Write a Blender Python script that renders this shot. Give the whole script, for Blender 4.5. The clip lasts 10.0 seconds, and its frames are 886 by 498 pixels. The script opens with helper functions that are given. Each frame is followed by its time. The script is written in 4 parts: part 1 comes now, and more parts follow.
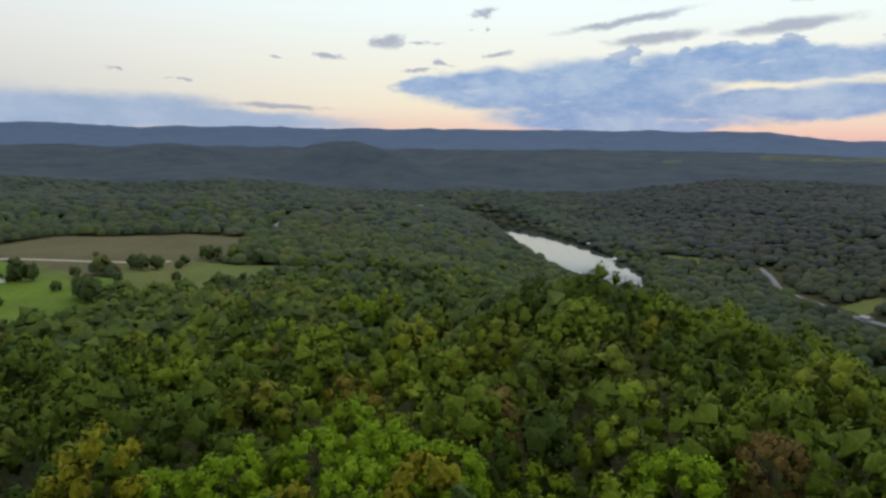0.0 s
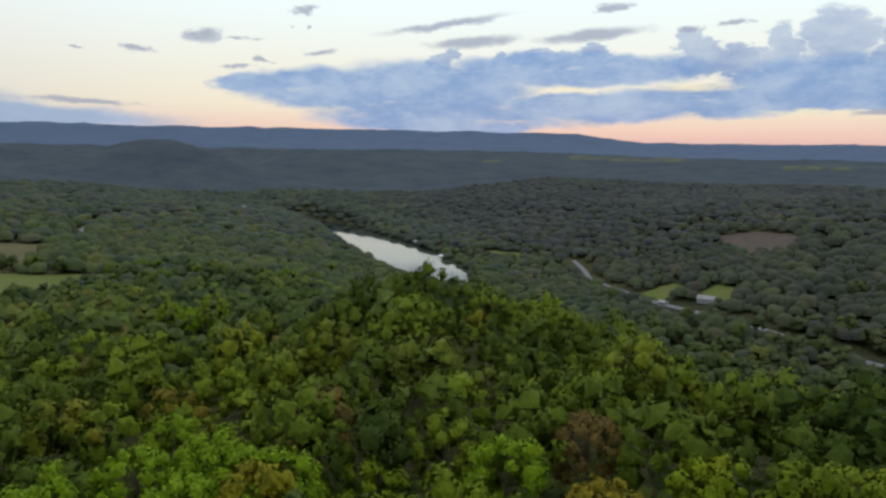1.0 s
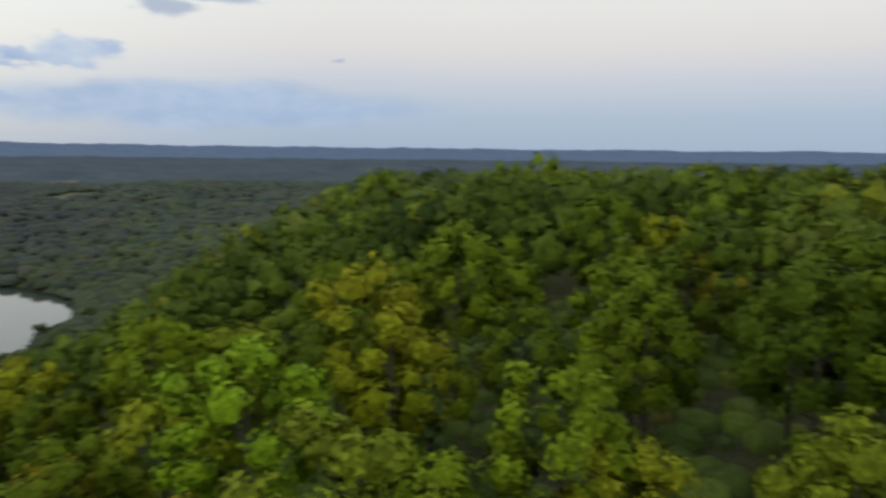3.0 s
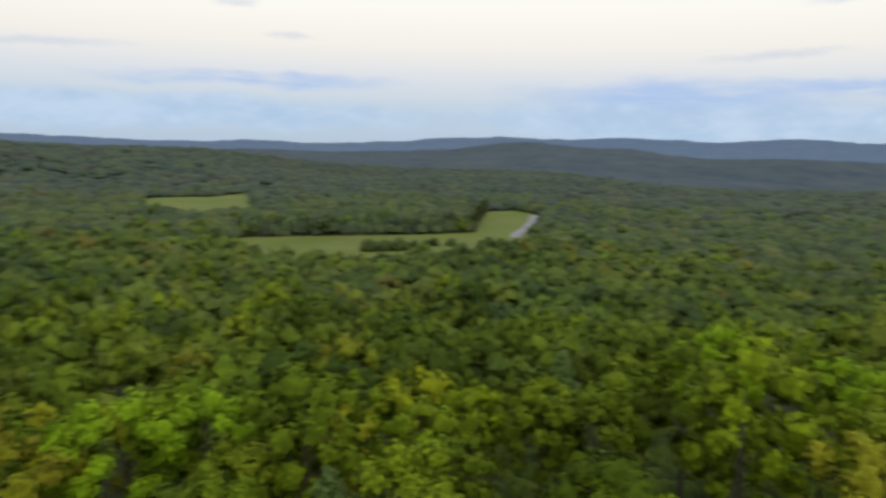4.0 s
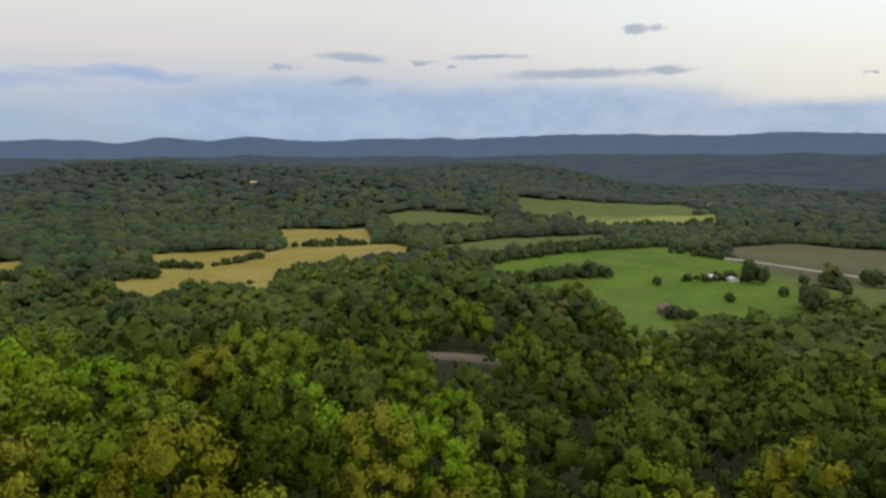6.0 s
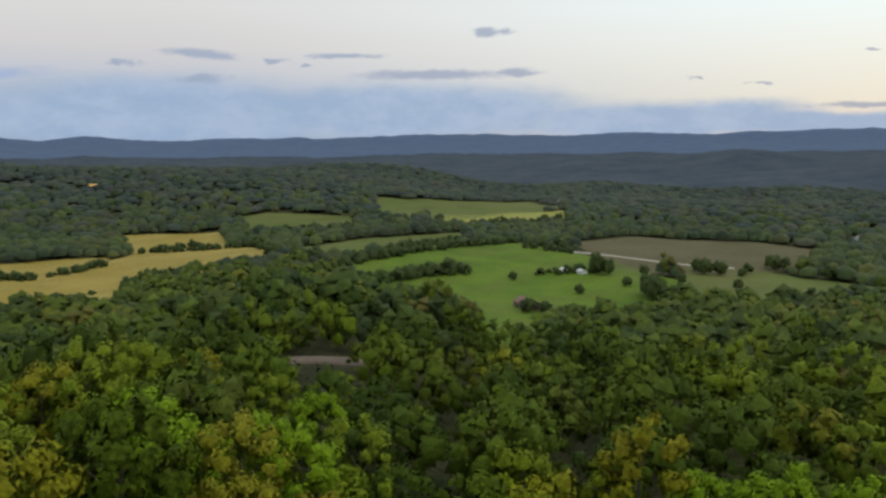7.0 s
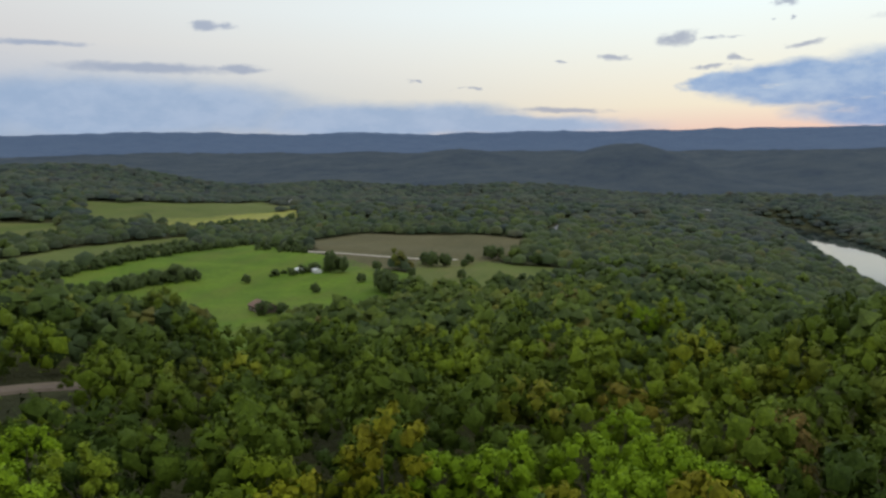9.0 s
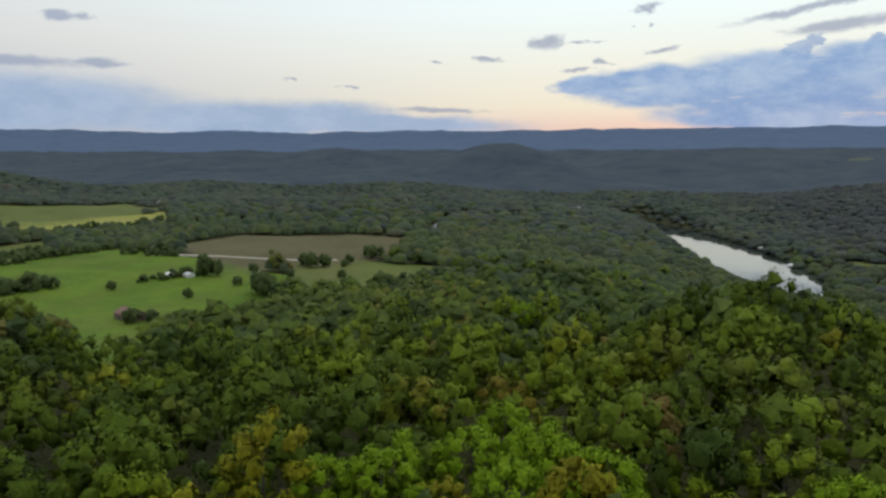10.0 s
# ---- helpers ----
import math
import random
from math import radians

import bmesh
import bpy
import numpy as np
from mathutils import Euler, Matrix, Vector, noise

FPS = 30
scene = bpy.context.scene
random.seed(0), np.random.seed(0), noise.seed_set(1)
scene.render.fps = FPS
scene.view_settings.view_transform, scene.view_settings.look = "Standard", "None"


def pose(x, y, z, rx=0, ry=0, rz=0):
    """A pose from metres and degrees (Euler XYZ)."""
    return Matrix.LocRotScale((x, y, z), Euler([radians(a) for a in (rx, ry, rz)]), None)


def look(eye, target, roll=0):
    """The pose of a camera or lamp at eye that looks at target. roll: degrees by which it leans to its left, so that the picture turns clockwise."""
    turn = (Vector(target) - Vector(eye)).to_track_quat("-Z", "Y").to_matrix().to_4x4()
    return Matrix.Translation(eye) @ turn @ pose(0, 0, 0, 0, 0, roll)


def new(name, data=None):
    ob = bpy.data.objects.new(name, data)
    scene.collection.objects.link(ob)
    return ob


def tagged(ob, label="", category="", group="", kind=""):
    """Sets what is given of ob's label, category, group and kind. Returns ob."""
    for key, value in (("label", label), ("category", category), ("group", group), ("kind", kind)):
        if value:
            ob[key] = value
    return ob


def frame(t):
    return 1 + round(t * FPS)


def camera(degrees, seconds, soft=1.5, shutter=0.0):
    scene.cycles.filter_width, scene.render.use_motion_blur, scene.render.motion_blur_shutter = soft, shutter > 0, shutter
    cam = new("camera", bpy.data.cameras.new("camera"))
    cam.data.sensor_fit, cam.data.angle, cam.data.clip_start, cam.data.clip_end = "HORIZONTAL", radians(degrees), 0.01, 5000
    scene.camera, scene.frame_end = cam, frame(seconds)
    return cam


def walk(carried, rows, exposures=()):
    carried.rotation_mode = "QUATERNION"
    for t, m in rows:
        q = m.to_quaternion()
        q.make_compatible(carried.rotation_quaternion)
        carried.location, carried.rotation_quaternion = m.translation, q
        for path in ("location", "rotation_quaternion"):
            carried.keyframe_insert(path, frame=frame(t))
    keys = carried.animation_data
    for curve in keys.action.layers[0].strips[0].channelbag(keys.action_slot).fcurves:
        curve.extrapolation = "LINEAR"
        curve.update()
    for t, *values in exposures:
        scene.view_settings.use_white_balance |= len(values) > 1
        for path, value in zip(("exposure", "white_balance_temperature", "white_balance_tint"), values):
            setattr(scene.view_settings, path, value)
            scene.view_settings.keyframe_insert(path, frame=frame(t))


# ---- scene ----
cam = camera(63.0, 10.0, soft=2.7, shutter=0.12)

# ---- the lie of the land (polar plan round the camera: azimuth clockwise from +y, metres) ----
EYE_Z = 150.0
RADII = (60, 130, 250, 450, 800, 1400, 2400)
# azimuth, then the ground's height over the river at each radius
LAND_A = (
    (0, 97, 88, 75, 56, 31, 18, 60),
    (12, 97, 92, 92, 36, 2, 8, 70),
    (25, 98, 95, 77, 6, 4, 50, 70),
    (40, 100, 96, 45, 4, 42, 62, 70),
    (55, 101, 93, 44, 3, 48, 62, 66),
    (66, 103, 94, 47, 3, 26, 10, 12),
    (70, 103, 94, 48, 3, 24, 8, 16),
    (85, 108, 99, 54, 6, 2, 40, 75),
    (100, 114, 108, 96, 55, 18, 45, 75),
)
LAND_B = (
    (115, 120, 121, 123, 122, 60, 50, 78),
    (150, 122, 127, 131, 120, 90, 80, 85),
    (190, 110, 105, 100, 92, 86, 96, 138),
    (215, 110, 98, 86, 80, 80, 85, 120),
    (240, 111, 99, 84, 79, 80, 86, 105),
    (265, 112, 106, 74, 64, 66, 76, 70),
    (290, 108, 104, 66, 60, 65, 100, 80),
    (305, 103, 94, 85, 62, 64, 92, 70),
    (330, 98, 88, 70, 58, 60, 60, 70),
    (345, 97, 88, 74, 57, 50, 42, 70),
)
# azimuth and angle of elevation of the farthest ridges
FAR = ((-90, 1.5), (-80, 1.42), (-78.2, 1.28), (-76.3, 1.6), (-75.3, 1.78), (-74, 1.64), (-72.4, 1.46), (-69, 1.6), (-66, 1.5), (-50, 1.55), (-45, 1.85), (-20, 1.66), (0, 1.72), (14, 1.85), (24, 1.7),
       (29, 1.0), (45, 1.0), (75, 0.75), (110, 0.7), (150, 0.7), (195, 0.7), (202, 1.05), (214, 0.7), (232, 0.9), (240, 1.5), (255, 1.45))
# the river's middle line: azimuth, distance, half its width
RIVER = ((2.5, 1620, 30), (4.6, 1480, 38), (6.8, 1300, 48), (9, 1130, 58), (12.2, 940, 52), (14.8, 810, 20), (22, 560, 12), (34, 400, 14), (50, 365, 18),
         (65, 390, 20), (76, 470, 20), (84, 560, 20), (87.2, 640, 26), (88.6, 730, 44), (88.0, 810, 50), (86.0, 900, 42), (84.2, 1000, 34), (81.5, 1090, 34), (76, 1400, 46), (67.6, 2120, 66), (62, 2350, 66))
# single hills: azimuth, distance, height over the land round them, half width
HILLS = ((-8, 2350, 106, 190), (-20, 2650, 56, 240), (6, 2800, 60, 240), (-29, 2900, 55, 300), (-80, 1500, 42, 150), (-61, 1450, 30, 210), (-50, 1750, 34, 240),
         (-148, 1750, 50, 260), (-166, 2100, 45, 260), (-112, 3000, 75, 420), (-95, 2700, 40, 250), (52, 1050, 14, 220), (36, 1250, 10, 240), (20, 1750, 8, 260),
         (100, 1600, 26, 240), (88, 1600, 22, 160), (-57, 330, 12, 60), (-12, 1250, 22, 200))


def polar(az, r):
    return np.sin(np.radians(az)) * r, np.cos(np.radians(az)) * r


def smooth_curve(xs, ys, x):
    """Monotone cubic through the knots."""
    xs, ys = np.asarray(xs, float), np.asarray(ys, float)
    h, d = np.diff(xs), np.diff(ys) / np.diff(xs)
    m = np.zeros_like(ys)
    m[0], m[-1] = d[0], d[-1]
    same = d[:-1] * d[1:] > 0
    m[1:-1][same] = 2 * d[:-1][same] * d[1:][same] / (d[:-1] + d[1:])[same]
    i = np.clip(np.searchsorted(xs, x) - 1, 0, len(h) - 1)
    s = (x - xs[i]) / h[i]
    return (ys[i] * (1 + 2 * s) * (1 - s) ** 2 + m[i] * h[i] * s * (1 - s) ** 2
            + ys[i + 1] * s * s * (3 - 2 * s) + m[i + 1] * h[i] * s * s * (s - 1))


def make_table():
    rows = sorted(LAND_A + LAND_B)
    az = np.array([r[0] for r in rows], float)
    z = np.array([r[1:] for r in rows], float)
    az = np.concatenate([az[-3:] - 360, az, az[:3] + 360])
    z = np.concatenate([z[-3:], z, z[:3]])
    fine = np.arange(0, 360.5, 1.0)
    out = np.stack([smooth_curve(az, z[:, k], fine) for k in range(len(RADII))], 1)
    logs = np.concatenate([[math.log(25)], np.log(RADII)])
    out = np.concatenate([out[:, :1] * 0.5 + out[:, :1].mean() * 0.5, out], 1)
    lf = np.linspace(math.log(25), math.log(2400), 140)
    return lf, np.stack([smooth_curve(logs, row, lf) for row in out])


LOGS, TABLE = make_table()


def river_line():
    a = np.array(RIVER, float)
    s = np.arange(len(a))
    f = np.linspace(0, len(a) - 1, 240)
    x, y = polar(a[:, 0], a[:, 1])
    return np.stack([smooth_curve(s, x, f), smooth_curve(s, y, f), smooth_curve(s, a[:, 2], f)], 1)


LINE = river_line()


def river_gap(x, y):
    """Metres from the river's edge; negative on the water."""
    x, y = np.asarray(x, float), np.asarray(y, float)
    best = np.full(x.shape, 1e9)
    for px, py, w in LINE:
        best = np.minimum(best, np.hypot(x - px, y - py) - w)
    return best


def ripple(x, y):
    """Gentle hummocks of the ground."""
    return (np.sin(x / 41 + 1.3 * np.sin(y / 67)) * np.cos(y / 37 + np.sin(x / 59)) * 1.6
            + np.sin(x / 118 + 2) * np.sin(y / 97 + 1.1 * np.sin(x / 143)) * 3.2)


def height(x, y):
    x, y = np.asarray(x, float), np.asarray(y, float)
    r = np.hypot(x, y)
    az = np.degrees(np.arctan2(x, y)) % 360
    u = (np.log(np.clip(r, 25, 2400)) - LOGS[0]) / (LOGS[1] - LOGS[0])
    i, j = np.minimum(az.astype(int), 359), np.clip(u.astype(int), 0, len(LOGS) - 2)
    s, q = az - i, np.clip(u - j, 0, 1)
    z = (TABLE[i, j] * (1 - s) * (1 - q) + TABLE[i + 1, j] * s * (1 - q) + TABLE[i, j + 1] * (1 - s) * q + TABLE[i + 1, j + 1] * s * q)
    a = np.array(FAR)
    ridge = EYE_Z - 12 + 4500 * np.tan(np.radians(np.interp((az + 90) % 360 - 90, np.append(a[:, 0], 270), np.append(a[:, 1], a[0, 1]))))
    plain = np.clip((az - 24) / 8, 0, 1) * np.clip((190 - az) / 20, 0, 1)  # the flat horizon of the east
    ridge = ridge + (7 * np.sin(az * 0.31 + 2 * np.sin(az * 0.17)) + 4 * np.sin(az * 0.93 + 1.7 * np.sin(az * 0.37))) * (1 - 0.75 * plain)
    far = np.clip((r - 2400) / 2100, 0, 1)
    z = z + (ridge - z) * (0.45 * far + 0.55 * far ** 5)
    for a, d, up, wide in HILLS:
        hx, hy = math.sin(math.radians(a)) * d, math.cos(math.radians(a)) * d
        z = z + up * np.exp(-((x - hx) ** 2 + (y - hy) ** 2) / (2 * wide * wide))
    gap = river_gap(x, y)
    swell = np.clip((r - 900) / 900, 0, 1) * np.clip((3600 - r) / 500, 0, 1) * np.clip((gap - 30) / 350, 0, 1)
    z = z + swell * (13 * np.sin(x / 210 + 1.5 * np.sin(y / 330)) * np.sin(y / 240 + 1.2 * np.sin(x / 290)) + 6 * np.sin(x / 97 + y / 141))
    z = z + ripple(x, y) * np.clip(r / 300, 0, 1) * np.clip(z / 20, 0.1, 1)
    bank = np.clip((gap + 8) / 45, 0, 1)
    return np.where(gap < 40, -3 + (np.maximum(z, 2) + 3) * bank * bank * (3 - 2 * bank), np.maximum(z, 2))

# ---- the way of the camera: it hovers and turns once round; seconds, yaw, pitch, roll ----
TURN = (
    (0.0, 0.0, -7.79, -0.57), (0.5, -6.56, -7.71, -0.62), (1.0, -13.63, -7.67, -0.81), (1.5, -21.13, -7.59, -0.92), (2.0, -30.30, -7.49, -1.05),
    (2.2, -37.30, -7.44, -0.95), (2.4, -50.42, -7.37, -0.72), (2.5, -59.91, -7.30, -0.50), (4.0, -238.81, -7.55, -1.12), (4.2, -260.32, -7.39, -0.93), (4.5, -281.74, -7.26, -0.50),
    (5.0, -293.32, -7.26, -0.22), (5.5, -300.04, -7.26, 0.02), (7.0, -317.12, -7.35, 0.45), (7.5, -322.63, -7.40, 0.46),
    (8.0, -327.96, -7.44, 0.45), (8.5, -333.02, -7.50, 0.44), (9.0, -338.14, -7.56, 0.44), (9.5, -343.21, -7.63, 0.42), (10.0, -347.69, -7.68, 0.33),
)


def camera_rows():
    knots = [row[0] for row in TURN]
    tenths = [k / 10 for k in range(0, 25)] + [2.5 + k / 30 for k in range(0, 46)] + [k / 10 for k in range(41, 101)]
    rows = []
    for t in tenths:
        yaw, pitch, roll = (float(smooth_curve(knots, [row[k] for row in TURN], np.array([t]))[0]) for k in (1, 2, 3))
        if 2.5 <= t <= 4.0:
            yaw = -59.91 + (t - 2.5) / 1.5 * (-238.81 + 59.91)
        rows.append((t, pose(0, 0, EYE_Z, 90 + pitch, roll, yaw)))
    return rows


walk(cam, camera_rows(), exposures=((0.0, 0.05, 6400, 10), (2.0, 0.05, 6350, 10), (2.5, 0.08, 6400, 10), (4.0, 0.52, 6850, 7), (4.6, 0.38, 6850, 7), (5.5, 0.22, 6700, 9), (7.0, 0.08, 6500, 10), (10.0, 0.05, 6400, 10)))

# ---- sky, set sun and added top light ----
world = bpy.data.worlds.new("dusk_sky")
scene.world = world
world.use_nodes = True
WN, WL = world.node_tree.nodes, world.node_tree.links


def wire(node, slot, value):
    if hasattr(value, "is_output"):
        WL.new(value, node.inputs[slot])
    else:
        node.inputs[slot].default_value = value


def calc(op, a, b=0.0, c=0.0, clamp=False):
    n = WN.new("ShaderNodeMath")
    n.operation, n.use_clamp = op, clamp
    for k, v in enumerate((a, b, c)):
        wire(n, k, v)
    return n.outputs[0]


def vec(op, a, b):
    n = WN.new("ShaderNodeVectorMath")
    n.operation = op
    wire(n, 0, a), wire(n, 1, b)
    return n.outputs["Value"] if op == "DOT_PRODUCT" else n.outputs["Vector"]


def ramp_sky(fac, stops):
    n = WN.new("ShaderNodeValToRGB")
    wire(n, 0, fac)
    e = n.color_ramp.elements
    while len(e) < len(stops):
        e.new(0.5)
    for k, (p, c) in enumerate(stops):
        e[k].position, e[k].color = p, (*c, 1)
    return n.outputs[0]


def blend(fac, a, b):
    n = WN.new("ShaderNodeMix")
    n.data_type = "RGBA"
    wire(n, 0, fac), wire(n, 6, a), wire(n, 7, b)
    return n.outputs[2]


def span(value, lo, hi):
    n = WN.new("ShaderNodeMapRange")
    n.interpolation_type = "SMOOTHSTEP"
    wire(n, 0, value)
    n.inputs[1].default_value, n.inputs[2].default_value = lo, hi
    return n.outputs[0]


def cloud_noise(scale, detail, rough, coords):
    n = WN.new("ShaderNodeTexNoise")
    n.inputs["Scale"].default_value, n.inputs["Detail"].default_value, n.inputs["Roughness"].default_value = scale, detail, rough
    wire(n, "Vector", coords)
    return n.outputs["Fac"], n.outputs["Color"]


SUNSET = 24.0  # azimuth of the sun, just under the ridge line
coord = WN.new("ShaderNodeTexCoord").outputs["Generated"]
parts = WN.new("ShaderNodeSeparateXYZ")
wire(parts, 0, coord)
elev = calc("MULTIPLY", calc("ARCSINE", parts.outputs[2]), 180 / math.pi)
toward = calc("ADD", calc("MULTIPLY", parts.outputs[0], math.sin(radians(SUNSET))), calc("MULTIPLY", parts.outputs[1], math.cos(radians(SUNSET))))
glow = span(toward, 0.0, 0.96)

# clear sky: a warm side towards the sunset, a cool side away from it
up = calc("DIVIDE", elev, 40.0, clamp=True)
warm = ramp_sky(up, [(0.0, (0.66, 0.38, 0.40)), (0.035, (0.82, 0.56, 0.47)), (0.085, (0.86, 0.77, 0.60)), (0.16, (0.85, 0.84, 0.73)), (0.26, (0.85, 0.94, 0.92)), (1.0, (0.80, 0.88, 0.95))])
pale = ramp_sky(up, [(0.0, (0.52, 0.52, 0.55)), (0.035, (0.64, 0.61, 0.57)), (0.085, (0.76, 0.72, 0.62)), (0.16, (0.82, 0.81, 0.73)), (0.26, (0.83, 0.91, 0.90)), (1.0, (0.80, 0.88, 0.95))])
cool = ramp_sky(up, [(0.0, (0.31, 0.39, 0.51)), (0.075, (0.36, 0.445, 0.555)), (0.14, (0.48, 0.52, 0.595)), (0.20, (0.61, 0.60, 0.605)), (0.27, (0.66, 0.66, 0.655)), (1.0, (0.74, 0.82, 0.90))])
clear = blend(glow, cool, blend(span(toward, 0.6, 0.95), pale, warm))

# azimuth from the middle of the sunset half and elevation, in degrees, bent by noise
azim = calc("MULTIPLY", calc("ARCTAN2", parts.outputs[0], parts.outputs[1]), 180 / math.pi)
stretch = WN.new("ShaderNodeMapping")
stretch.vector_type = "POINT"
wire(stretch, "Vector", coord)
stretch.inputs["Scale"].default_value = (1, 1, 2.2)
_, bend = cloud_noise(9.0, 5.0, 0.62, stretch.outputs[0])
_, curl = cloud_noise(34.0, 4.0, 0.6, stretch.outputs[0])
place = WN.new("ShaderNodeCombineXYZ")
wire(place, 0, azim), wire(place, 1, elev)
bent = vec("ADD", place.outputs[0], vec("MULTIPLY", vec("SUBTRACT", bend, (0.5, 0.5, 0.5)), (6.0, 2.0, 0.0)))
fine = vec("ADD", bent, vec("MULTIPLY", vec("SUBTRACT", curl, (0.5, 0.5, 0.5)), (3.0, 2.0, 0.0)))
# streaks stay thin: they bend less
thin = vec("ADD", place.outputs[0], vec("MULTIPLY", vec("SUBTRACT", curl, (0.5, 0.5, 0.5)), (5.0, 0.62, 0.0)))


# the clouds: azimuth, elevation, half width, half height and tilt in degrees
STREAKS_WEST = (
    (13.8, 9.6, 6.3, 0.47, 9), (15.9, 8.3, 4.5, 0.61, 5), (25, 8.8, 5.4, 0.61, 6), (26.5, 10.7, 1.7, 0.38, 9), (-4.2, 8.2, 1.8, 0.66, 9),
    (-1.6, 8.1, 1.2, 0.19, 1), (4.3, 7.3, 1.6, 0.28, 6), (-0.4, 6.7, 1.1, 0.28, -8), (-1.8, 6.1, 1.4, 0.23, 4), (32, 9, 1, 0.33, 6),
    (35, 9.4, 1.5, 0.28, 4), (3, 10.3, 1.2, 0.47, 9), (2.9, 9.1, 0.5, 0.19, 11),
)
STREAKS_EAST = (
    (59, 10.8, 9.2, 1.16, -2), (73.6, 10.7, 2.7, 0.7, -3), (69.4, 6.1, 2.8, 0.29, 0), (76.6, 6.3, 5.4, 0.52, 1), (70, 5, 3.6, 0.29, 2),
    (44.5, 3.1, 2.5, 0.29, 3), (74.8, 10.8, 3.4, 0.7, 2), (81.2, 10.8, 1, 0.58, 4), (99.1, 10.3, 2.8, 0.93, -2), (111.7, 7.1, 0.7, 0.29, -3),
    (72.4, 5.1, 2.2, 0.29, 5), (102.7, 11.2, 3.8, 0.58, -2),
)
STREAKS_NORTH = (
    (-60.7, 7.5, 3.6, 0.47, -3), (-50.5, 7.6, 3.6, 0.29, 1), (-39.4, 9.3, 1.9, 0.47, -0), (-9.1, 7, 1.4, 0.29, -4), (-12.9, 6.8, 0.6, 0.17, -4),
    (-19.3, 5, 1, 0.17, -2), (-43.5, 6.2, 7.9, 0.52, 0), (-36.8, 6.3, 2.3, 0.47, -1), (-12.5, 3.2, 4.6, 0.29, -2), (-66.2, 6.7, 1.2, 0.35, 3),
    (-60.8, 5.8, 2.5, 0.41, 2), (-55.8, 7.1, 1.3, 0.29, 2), (-23.9, 5.5, 0.6, 0.17, -2), (-53.2, 6.9, 1.2, 0.17, 1),
)
STREAKS_SOUTH = (
    (-92.9, 10.9, 4.2, 0.58, 3), (-86.7, 10.1, 1.2, 0.29, 2), (-97.2, 7.3, 6.7, 0.47, 3), (-136.6, 10.6, 2.5, 0.52, 0), (-133.1, 8.5, 2.5, 0.41, -0),
    (-150.1, 7, 8.7, 0.47, 2), (-169.4, 4.8, 4.6, 0.7, 4), (-161.1, 5.7, 6.2, 0.47, 3),
)
BANK_CLOUDS = (
    (-1.0, 4.9, 2.8, 1.0, 0), (4.2, 4.6, 7.41, 1.99, 0), (12.2, 4.6, 10.14, 2.74, 0), (13.6, 2.5, 11.7, 1.41, 0), (23.7, 6.3, 11.31, 1.5, 0),
    (25.6, 3.5, 8.97, 1.41, 0), (34.8, 4.1, 12.87, 1.33, 0), (40.9, 5.4, 7.8, 1.83, 0), (46.9, 4.8, 15.96, 1.34, 0), (57.1, 5.4, 7.98, 1.13, 0),
    (41.2, 3.9, 15.96, 1.03, 0),
)
PUFF_CLOUDS = (
    (32.6, 7.4, 1.87, 1.91, 0), (35, 6.8, 1.76, 1.33, 0), (37.5, 7.3, 1.4, 2.16, 0), (41.3, 7.8, 3.12, 2.58, 0), (13.9, 7, 1.09, 0.83, 0),
    (18.4, 7.1, 0.7, 0.75, 0), (25, 7.3, 2.18, 0.91, 0), (21.2, 7, 2.34, 0.83, 0), (44.3, 8, 0.87, 0.72, 0), (48.2, 7.6, 2.03, 2.32, 0),
    (45.8, 6.7, 2.18, 1.34, 0), (54.3, 7.5, 4.11, 2.78, 0), (58.8, 7.4, 4.11, 2.16, 0), (63.3, 7.2, 1.64, 2.68, 0),
)
PUFFS_EAST = (
    (85.4, 6.6, 3.29, 1.65, 0), (93.4, 6.9, 3, 1.03, 0), (89.9, 6.3, 7.26, 0.62, 0), (74.8, 6.2, 2.9, 0.72, 0),
)
GAPS = (
    (23, 4.9, 1.95, 0.25, 0), (32.2, 4.9, 4.29, 0.46, 0), (40.7, 3.1, 4.68, 0.29, 0),
)
VEIL_EAST = (
    (102.2, 3.5, 20.8, 2.16, 0), (85.6, 3.6, 7.26, 0.82, 0), (79.8, 3.6, 3.87, 0.62, 0),
)
BLUE_SOUTH = (
    (-103.8, 4.7, 15.96, 1.55, 0), (-90, 5.2, 14.51, 0.82, 0), (-77.6, 5.9, 8.71, 0.62, 0), (-167, 5.1, 9.67, 0.82, 0), (-135.8, 5.2, 14.51, 0.82, 0),
)
VEIL_CLOUDS = (
    (-63.3, 3.2, 21.0, 3.36, 0), (-45.4, 3.3, 18.8, 3.04, 0), (-25.8, 2.5, 13.1, 1.79, 0), (-27.7, 2.5, 12.5, 2.01, 0), (-16.5, 2.0, 12.8, 1.12, 0),
    (-150.0, 2.7, 36.9, 1.79, 0), (-102, 2.6, 24, 2.2, 0),
)


def cloud_group(space, ellipses, soft=0.45):
    """The cover of a group of clouds."""
    total = None
    for az, el, w, h, tilt in ellipses:
        off = vec("SUBTRACT", space, (az, el, 0))
        c, q = math.cos(radians(tilt)), math.sin(radians(tilt))
        u, v = vec("DOT_PRODUCT", off, (c / w, q / w, 0)), vec("DOT_PRODUCT", off, (-q / h, c / h, 0))
        d = calc("SQRT", calc("ADD", calc("MULTIPLY", u, u), calc("MULTIPLY", v, v)))
        cover = calc("SUBTRACT", 1.0, span(d, 1.0 - soft, 1.0))
        total = cover if total is None else calc("MAXIMUM", total, cover)
    return total


